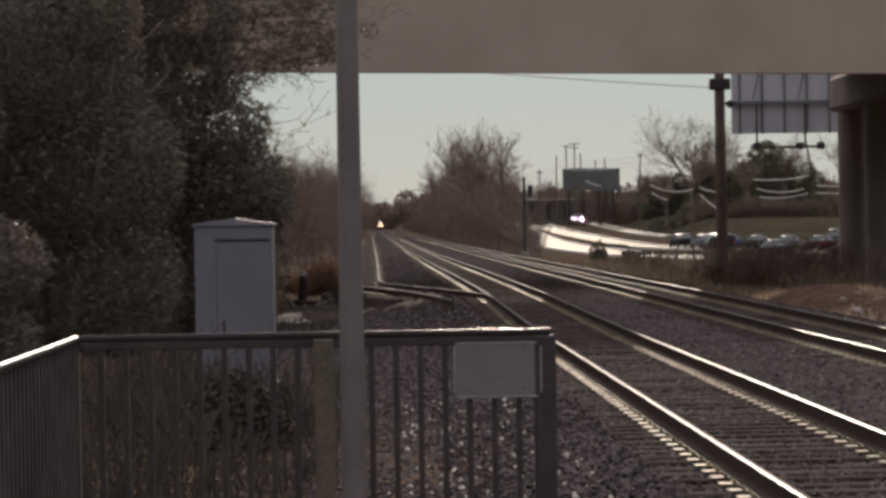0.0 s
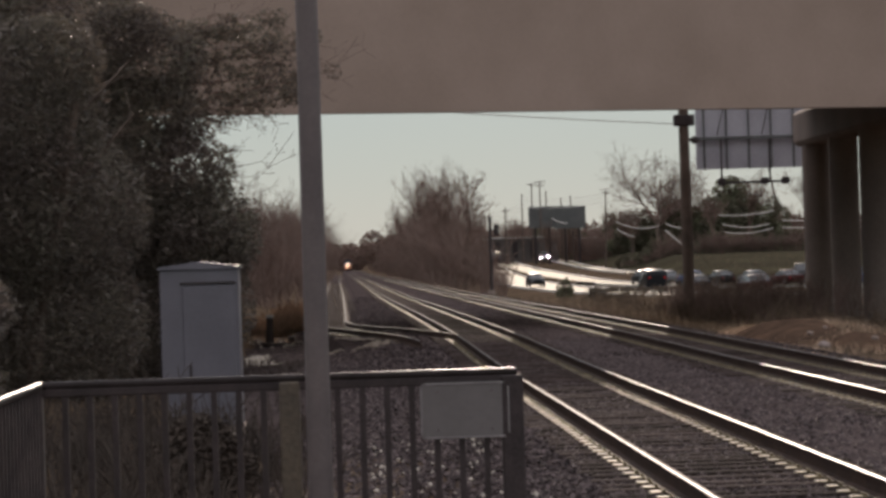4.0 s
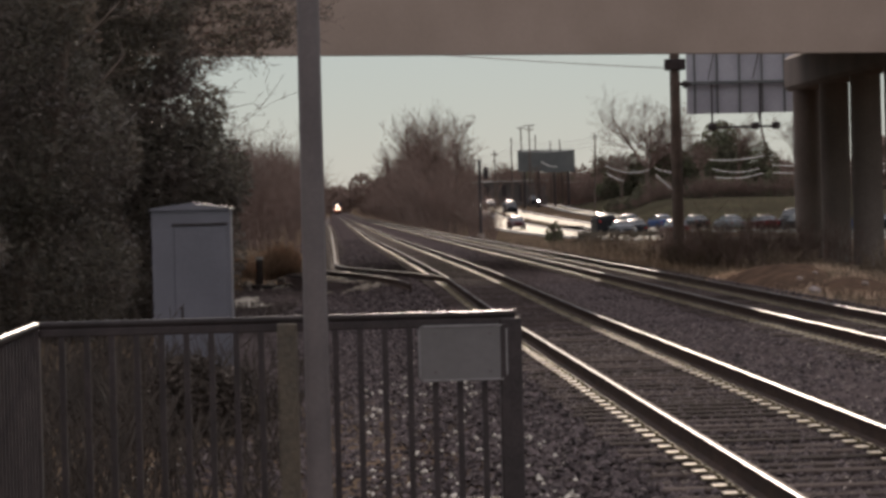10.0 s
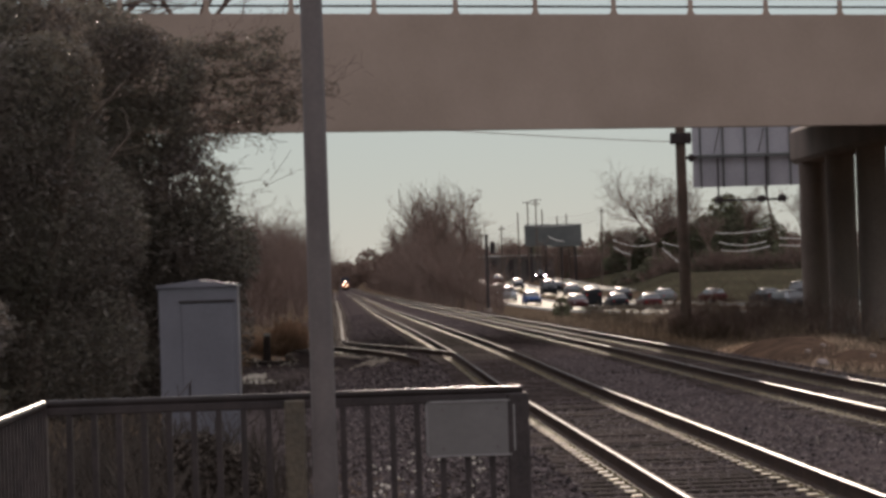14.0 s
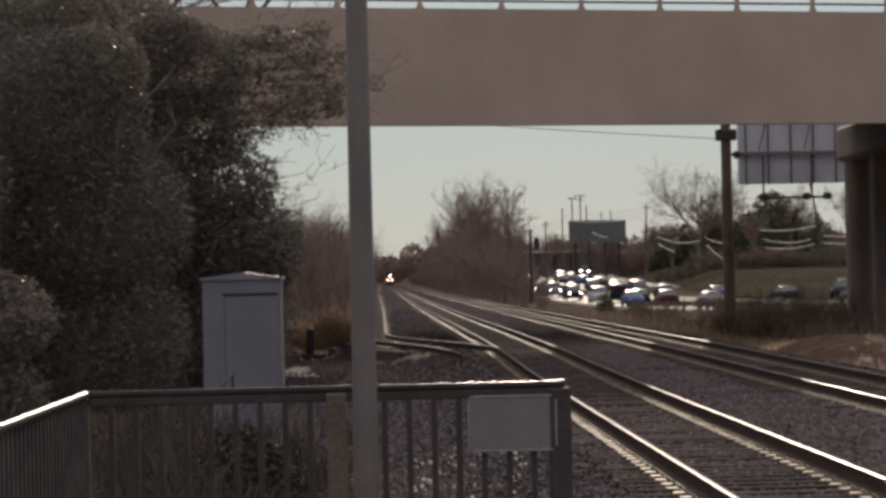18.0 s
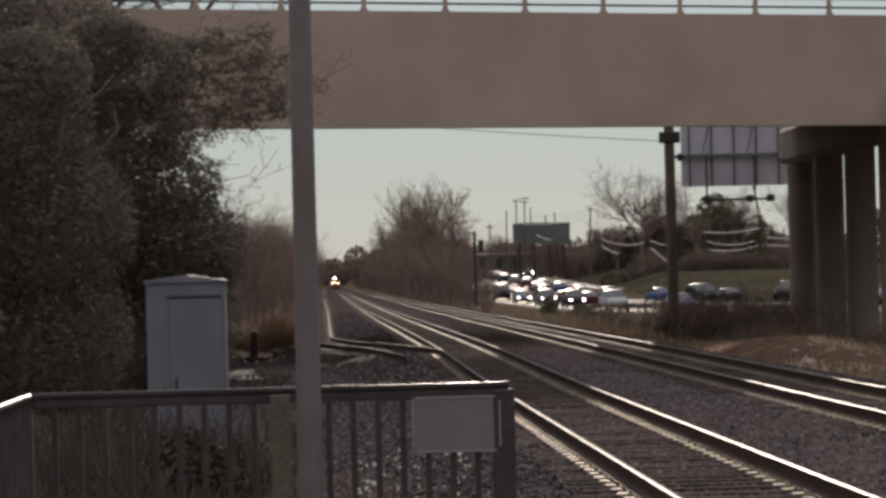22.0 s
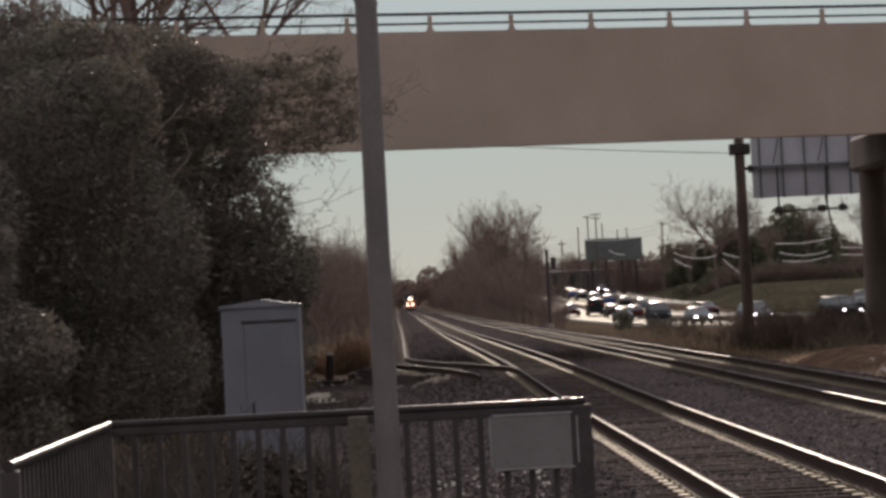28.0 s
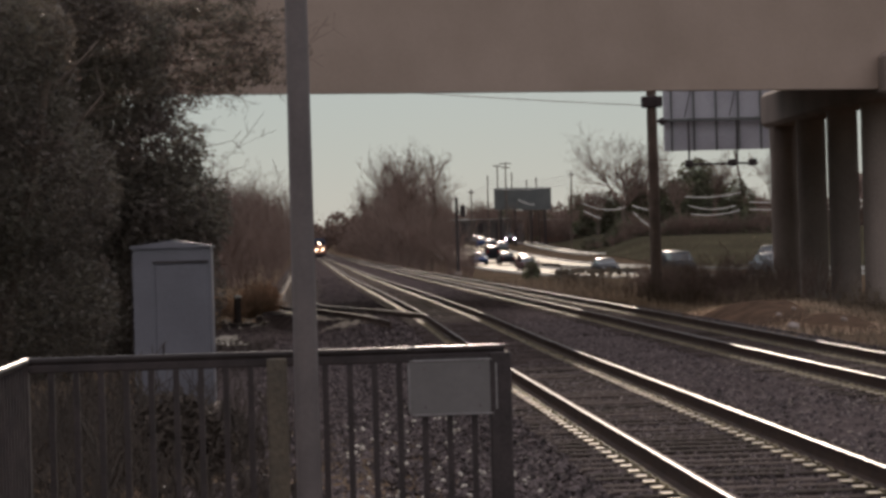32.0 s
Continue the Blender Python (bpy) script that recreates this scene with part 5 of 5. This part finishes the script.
def build_trackside():
    t = thing("post_stump", "short dark timber stump with a pale sawn top", "stump", at=(-2.72, 86.0, -0.6))
    g = Geo()
    g.tube((0, 0, 0), (0.02, 0, 0.84), 0.14, 0.12, 12)
    part("shaft", g, TIE_WOOD, t)
    g = Geo()
    g.tube((0.02, 0, 0.841), (0.02, 0, 0.93), 0.15, 0.12, 12)
    part("cap", g, KERB, t, "pale sawn top")
    for i, (x, y, z, a) in enumerate(((-2.35, 86.4, 0.0, 84), (-1.75, 87.0, 0.0, 95), (-2.0, 86.7, 0.21, 88), (-1.2, 87.9, 0.0, 70), (-2.6, 84.6, 0.0, 60))):
        ob = new("discarded_tie", TIE_MESH)
        ob.matrix_basis = pose(x, y, ground_z(x, y) + 0.36 + z, 0, 0, a) @ Matrix.Scale(0.42 if i != 3 else 0.55, 4, (1, 0, 0))
        tagged(ob, "weathered discarded railway tie piled beside the side track", "timber", "discarded ties")
    for i, x in enumerate(np.arange(15.2, 21.5, 0.9)):
        t = thing("guard_post", "short weathered guard post beside the road", "post", "guard posts", at=(x, 158 - (x - 15) * 0.9, -0.7))
        g = Geo()
        g.box(-0.07, 0.07, -0.07, 0.07, 0, 0.95, bevel=0.015)
        part("stake", g, POST_WOOD, t)
        g = Geo()
        g.box(-0.45, 0.46, -0.1, -0.075, 0.6, 0.85, bevel=0.01)
        part("rail_board", g, POST_WOOD, t)
    # low banks of orange-brown soil beside the tracks
    soil = material("orange_brown_soil", (0.105, 0.065, 0.044), (0.06, 0.04, 0.029), 0.95, scale=1.5, fine=12, bump=0.9, spec=0.0)
    for x, y, rx, ry, h in MOUNDS:
        g, v, n = Geo(), [], 28
        for j in range(9):
            u = j / 8
            for i in range(n):
                a = 6.2832 * i / n
                px, py = x + rx * u * math.cos(a), y + ry * u * math.sin(a)
                lump = 0.4 * h * noise.noise(Vector((px * 2.2, py * 0.9, 5))) + 0.1 * h * noise.noise(Vector((px * 7, py * 3, 2)))
                v.append((px, py, ground_z(px, py) + (h + lump) * (1 - u ** 2.6) - 0.03 * u))
        g.add(v, [(j * n + i, j * n + (i + 1) % n, (j + 1) * n + (i + 1) % n, (j + 1) * n + i) for j in range(8) for i in range(n)])
        tagged(part("earth_bank", g, soil, smooth=True), "low bank of orange-brown soil beside the track", "earth bank", "earth banks")
    for x, y, s in ((10.55, 57.6, 0.13), (10.75, 60.5, 0.07), (11.3, 61.5, 0.06), (11.7, 57.6, 0.08)):
        g = Geo()
        g.box(-s, s, -s * 0.8, s * 0.8, -s * 0.5, s * 0.6, bevel=s * 0.35, turn=pose(0, 0, 0, 8, 14, 30 * x))
        ob = part("boulder", g, material("pale_boulder", (0.34, 0.27, 0.24), (0.24, 0.19, 0.17), 0.85, scale=3, fine=20, bump=0.5) if s > 0.1 else CONCRETE)
        ob.location = (x, y, ground_z(x, y) + (0.1 if s > 0.1 else 0.2))
        tagged(ob, "pale rough boulder beside the track", "boulder", "trackside boulders")
    t = thing("dark_post", "dark brown painted upright post near the railing", "post", at=(-2.12, 10.0, 0.2))
    g = Geo()
    g.tube((0, 0, 0), (0, 0, 4.2), 0.2, 0.19, 14)
    part("shaft", g, PAINT_DARK, t, smooth=True)


build_trackside()


# ---- vehicles ----
PAINTS = [material("car_paint_" + n, c, tuple(v * 0.9 for v in c), 0.33, 0.0, scale=2, fine=60, bump=0.0, spec=0.03) for n, c in (("black", (0.02, 0.02, 0.022)), ("silver", (0.14, 0.144, 0.15)), ("blue", (0.04, 0.07, 0.16)), ("white", (0.33, 0.33, 0.33)), ("red", (0.06, 0.018, 0.018)))]
GLASS = material("car_glass", (0.015, 0.018, 0.02), (0.02, 0.02, 0.022), 0.07, 0.0, scale=2, fine=30, bump=0.0, spec=0.8)
HEAD = glow("headlamp_light", (1.0, 0.95, 0.92), 9.0)
LENS = material("headlamp_lens", (0.3, 0.3, 0.31), (0.24, 0.24, 0.25), 0.15, scale=5, fine=30, bump=0)
HEAD_ON = glow("headlamp_main_beam", (1.0, 0.96, 0.92), 160.0)
TAIL = material("tail_lamp_red", (0.35, 0.02, 0.02), (0.25, 0.02, 0.02), 0.2, scale=5, fine=30, bump=0)


def make_car(paint, kind, label, lamp=None):
    """A car that heads along its own +y, wheels on z = 0."""
    t = thing("car", label, "car", "cars on the road")
    roof, bonnet, tail = {"saloon": (1.45, 0.92, 0.98), "suv": (1.75, 1.08, 1.2), "van": (1.95, 1.15, 1.75)}[kind]
    L, W = (2.25, 0.88) if kind == "saloon" else (2.35, 0.94)
    # lower body: rounded sections along the length
    sec = [(-L, 0.42, tail * 0.8, 0.86), (-L + 0.15, 0.3, tail, 0.96), (-1.2, 0.24, tail + 0.02, 1.0), (0.6, 0.24, bonnet + 0.05, 1.0), (L - 0.5, 0.26, bonnet - 0.06, 0.97), (L - 0.1, 0.3, bonnet - 0.2, 0.9), (L, 0.42, bonnet - 0.38, 0.82)]
    g = Geo()
    v = []
    for y, z0, z1, k in sec:
        w = W * k
        v += [(-w * 0.9, y, z0), (-w, y, z0 + 0.15), (-w, y, z1 - 0.14), (-w * 0.86, y, z1), (0, y, z1 + 0.03), (w * 0.86, y, z1), (w, y, z1 - 0.14), (w, y, z0 + 0.15), (w * 0.9, y, z0)]
    n = 9
    g.add(v, [(i * n + j, i * n + (j + 1) % n, (i + 1) * n + (j + 1) % n, (i + 1) * n + j) for i in range(len(sec) - 1) for j in range(n)] + [tuple(range(n)), tuple(range(len(v) - 1, len(v) - n - 1, -1))])
    part("body", g, paint, t, smooth=False)
    # glasshouse and roof
    y0, y1, y2, y3 = {"saloon": (-1.75, -1.1, 0.15, 1.0), "suv": (-2.2, -1.9, 0.2, 0.95), "van": (-2.28, -2.2, 0.7, 1.35)}[kind]
    low, r2 = max(bonnet, min(tail, bonnet + 0.1)) - 0.04, roof - 0.06
    g = Geo()
    v = [(-W * 0.9, y0, low), (W * 0.9, y0, low), (W * 0.9, y3, low), (-W * 0.9, y3, low), (-W * 0.74, y1, r2), (W * 0.74, y1, r2), (W * 0.74, y2, r2), (-W * 0.74, y2, r2)]
    g.add(v, [(0, 1, 5, 4), (1, 2, 6, 5), (2, 3, 7, 6), (3, 0, 4, 7)])
    part("glasshouse", g, GLASS, t)
    g = Geo()
    rows = []
    for y, dz in ((y1 - 0.06, -0.02), (y1 + 0.3, 0.05), ((y1 + y2) / 2, 0.08), (y2 - 0.25, 0.05), (y2 + 0.08, -0.02)):
        for kx, kz in ((-0.77, -0.03), (-0.6, 0.02), (0, 0.05), (0.6, 0.02), (0.77, -0.03)):
            rows.append((W * kx, y, r2 + dz + kz * 0.8))
    g.add(rows, [(i * 5 + j, i * 5 + j + 1, i * 5 + j + 6, i * 5 + j + 5) for i in range(4) for j in range(4)])
    part("roof", g, paint, t, smooth=True)
    wheel = Geo()
    wheel.tube((-0.1, 0, 0), (0.1, 0, 0), 0.33, 0.33, 14)
    rim = Geo()
    rim.tube((-0.108, 0, 0), (0.108, 0, 0), 0.19, 0.19, 10)
    wm, rm = wheel.mesh("wheel", BLACK), rim.mesh("rim", GALV)
    for sx in (-1, 1):
        for sy in (-1.42, 1.42):
            ob = new("wheel", wm)
            ob.parent, ob.location = t, (sx * (W - 0.1), sy, 0.33)
            r = new("rim", rm)
            r.parent = ob
    for sx in (-1, 1):
        g = Geo()
        g.box(sx * W * 0.66 - 0.11, sx * W * 0.66 + 0.11, L - 0.12, L + 0.01, bonnet - 0.35, bonnet - 0.21, bevel=0.04)
        part("headlight", g, lamp or HEAD, t)
        g = Geo()
        g.box(sx * W * 0.7 - 0.12, sx * W * 0.7 + 0.12, -L - 0.01, -L + 0.1, tail * 0.66, tail * 0.8, bevel=0.03)
        part("tail_light", g, TAIL, t)
        g = Geo()
        g.box(sx * (W + 0.09) - 0.09, sx * (W + 0.09) + 0.09, 0.62, 0.74, bonnet + 0.02, bonnet + 0.16, bevel=0.03)
        part("mirror", g, paint, t)
    return t


KINDS = [(0, "saloon", "black saloon car in traffic"), (1, "suv", "silver sport utility car in traffic"), (2, "saloon", "dark blue saloon car in traffic"), (0, "van", "dark van in traffic"), (0, "suv", "black sport utility car in traffic"), (4, "saloon", "dark red saloon car in traffic"), (1, "saloon", "silver saloon car in traffic"), (3, "suv", "white sport utility car in traffic")]
MODELS = []


def fleet(n):
    """n cars: the first of each model is built, the rest are copies."""
    return [one_car((i * 5 + 3) % len(KINDS)) for i in range(n)]


def one_car(k):
    have = [c for j, c in MODELS if j == k]
    if have:
        return copy_thing(have[0], pose(0, 0, 0))
    p, kind, label = KINDS[k]
    car = make_car(PAINTS[p], kind, label, HEAD if k in (1, 4, 6) else LENS)
    MODELS.append((k, car))
    return car


def arc_table(points, off):
    line = offset(spline(points), off)
    s, tab = 0.0, [(0.0, line[0])]
    for a, b in zip(line, line[1:]):
        s += (b - a).length
        tab.append((s, b))
    return tab


def along(tab, s, back):
    """Pose on a road s metres along it; back: driving against the line's sense."""
    s = min(max(s, 0.0), tab[-1][0] - 0.01)
    for (s0, a), (s1, b) in zip(tab, tab[1:]):
        if s <= s1:
            break
    p, d = a.lerp(b, (s - s0) / max(s1 - s0, 1e-6)), (b - a).normalized()
    if back:
        d = -d
    return pose(p.x, p.y, road_height(p) + 0.06, 0, 0, math.degrees(math.atan2(-d.x, d.y)))


LAMP_WARM = glow("train_headlamp", (1.0, 0.78, 0.5), 14.0)
LOCO_BLUE = material("dark_blue_locomotive_paint", (0.04, 0.05, 0.09), (0.03, 0.035, 0.06), 0.35, scale=1, fine=20, bump=0.02)
LOCO_ORANGE = material("orange_locomotive_nose", (0.22, 0.07, 0.03), (0.16, 0.05, 0.025), 0.4, scale=1, fine=20, bump=0.02)
COACH = material("stainless_coach_side", (0.45, 0.45, 0.46), (0.36, 0.36, 0.37), 0.3, 0.8, scale=1, fine=20, bump=0.02)


def make_locomotive():
    t = thing("locomotive", "dark blue locomotive with three warm headlights approaching on the main line", "locomotive")
    g = Geo()
    prof = [(-1.5, 1.1), (1.5, 1.1), (1.55, 2.0), (1.5, 4.1), (1.0, 4.6), (-1.0, 4.6), (-1.5, 4.1), (-1.55, 2.0)]
    g.extrude(prof, [(0, 1.6, 0), (0, 20, 0)])
    part("body", g, LOCO_BLUE, t)
    g = Geo()
    v = [(-1.35, 0, 0.55), (1.35, 0, 0.55), (1.2, 0.1, 2.4), (-1.2, 0.1, 2.4), (-1.5, 1.62, 0.9), (1.5, 1.62, 0.9), (1.5, 1.62, 2.9), (-1.5, 1.62, 2.9)]
    g.add(v, [(0, 1, 2, 3), (1, 5, 6, 2), (4, 0, 3, 7), (3, 2, 6, 7), (0, 4, 5, 1)])
    part("nose", g, LOCO_ORANGE, t, "orange striped nose")
    for sx in (-0.72, 0.72):
        g = Geo()
        g.box(sx - 0.5, sx + 0.5, 1.57, 1.61, 3.1, 3.75, bevel=0.01)
        part("windscreen", g, GLASS, t)
    for x, z, r, lab in ((0, 3.35, 0.2, "upper headlight"), (-0.78, 1.75, 0.17, "ditch light"), (0.78, 1.75, 0.17, "ditch light")):
        g = Geo()
        yy = 1.5 if z > 3 else -0.1
        g.tube((x, yy - 0.12, z), (x, yy + 0.3, z), r, r, 16)
        part("headlight", g, LAMP_WARM, t, lab)
    g = Geo()
    g.box(-1.45, 1.45, -0.25, 0.15, 0.25, 0.9, bevel=0.05)
    part("pilot", g, PAINT_DARK, t)
    for y in (4.5, 16):
        g = Geo()
        g.box(-1.25, 1.25, y - 2, y + 2, 0.35, 1.0, bevel=0.1)
        bogie = part("bogie", g, PAINT_DARK, t)
        for wy in (-1.5, 0, 1.5):
            g = Geo()
            g.tube((-0.78, y + wy, 0.5), (0.78, y + wy, 0.5), 0.5, 0.5, 16)
            part("wheelset", g, RAIL_RUST, bogie)
    return t


def make_coach():
    t = thing("passenger_coach", "stainless steel passenger coach behind the locomotive", "railway coach", "coaches of the train")
    g = Geo()
    g.extrude([(-1.5, 0.9), (1.5, 0.9), (1.55, 2.0), (1.5, 3.7), (1.0, 4.2), (-1.0, 4.2), (-1.5, 3.7), (-1.55, 2.0)], [(0, 0, 0), (0, 25, 0)])
    part("body", g, COACH, t)
    for sx in (-1, 1):
        for i in range(10):
            g = Geo()
            g.box(sx * 1.55 - 0.02, sx * 1.55 + 0.02, 1.4 + i * 2.3, 2.9 + i * 2.3, 2.1, 2.9)
            part("window", g, GLASS, t)
    for y in (3.5, 21.5):
        g = Geo()
        g.box(-1.2, 1.2, y - 1.5, y + 1.5, 0.3, 0.95, bevel=0.1)
        part("bogie", g, PAINT_DARK, t)
    return t


def train_pose(y):
    c = 3.25 + main_x(y)
    d = (main_x(y + 5) - main_x(y - 5)) / 10
    return pose(c, y, track_z(y), 0, 0, -math.degrees(math.atan(d)))


def motions():
    times = [i * 2.0 for i in range(17)]
    arrivals = (-12.0, 3.0, 9.7, 13.0, 15.2, 17.2, 19.0, 20.8, 22.6, 24.8, 29.0, 33.0)
    # every car is built before the first one is set moving
    queue, oncoming, slow, crest, parked = [one_car((0, 6, 2, 0, 6, 5, 0, 2)[i % 8]) for i in range(13)], fleet(len(arrivals)), fleet(3), fleet(3), [make_car(PAINTS[0], "suv", "dark car standing with its headlamps on", HEAD_ON)] + fleet(2)
    crossing = (one_car(6), one_car(4))
    # the train comes nearer at about 18 m/s
    loco = make_locomotive()
    walk(loco, [(t, train_pose(1220 - 18.0 * t)) for t in times])
    first = make_coach()
    coaches = [first] + [copy_thing(first, pose(0, 0, 0)) for _ in range(2)]
    for i, c in enumerate(coaches):
        walk(c, [(t, train_pose(1241.5 + 26 * i - 18.0 * t)) for t in times])
    fine = [i * 1.0 for i in range(33)]
    # a queue on the far road that moves off car by car and drives away over the crest
    tab = arc_table(ROAD_A, -1.1)
    stop = next(s for s, p in tab if p.y < 286)
    for i, c in enumerate(queue):
        start = 6.5 + 0.8 * i
        rows = []
        for t in fine:
            u = max(t - start, 0.0)
            run = 1.1 * u * u if u < 5 else 27.5 + 14.0 * (u - 5)
            creep = 0.5 * max(min(t - start + 6, 6.0), 0.0)
            rows.append((t, along(tab, stop + 7.4 * i + 2.0 - creep - run, True)))
        walk(c, rows)
    # cars that come towards the viewer on the near road and bear away to the right
    tab = arc_table(ROAD_B, 1.4)
    ref = next(s for s, p in tab if p.y < 297)
    for c, at in zip(oncoming, arrivals):
        walk(c, [(t, along(tab, ref + 11.0 * (t - at), False)) for t in fine])
    # slow cars on the near road that drive the other way
    tab = arc_table(ROAD_B, -1.4)
    ref = next(s for s, p in tab if p.y < 215)
    for i, c in enumerate(slow):
        walk(c, [(t, along(tab, ref + 17.0 * i - 3.4 * t, True)) for t in fine])
    # cars on the far road that come over the crest
    tab = arc_table(ROAD_A, 1.2)
    ref = next(s for s, p in tab if p.y < 335)
    for c, at in zip(crest, (14.0, 18.0, 22.0)):
        walk(c, [(t, along(tab, ref + 10.0 * (t - at), False)) for t in fine])
    # two cars that cross the bridge
    for c, t0, k0, v, lane in zip(crossing, (7.0, 21.0), (1.15, 3.0), (6.85, 6.5), (7.6, 5.0)):
        rows = []
        for t in fine:
            x = 1.065 * (1.4 + 2.43 * (k0 + v * (t - t0))) - 0.37
            x = min(max(x, -68.0), 88.0)
            rows.append((t, pose(x, bridge_y(x, lane), 9.21, 0, 0, -math.degrees(math.atan2(1, SKEW)))))
        walk(c, rows)
    # cars standing still on the far side of the road
    for c, (x, y, a) in zip(parked, ((34.3, 440, 176), (46.8, 262, 150), (50.5, 259, 155))):
        q = Vector((x, y, 0))
        m = pose(x, y, max(ground_z(x, y), road_height(q)) + 0.05, 0, 0, a)
        walk(c, [(0, m), (32, m)])


motions()
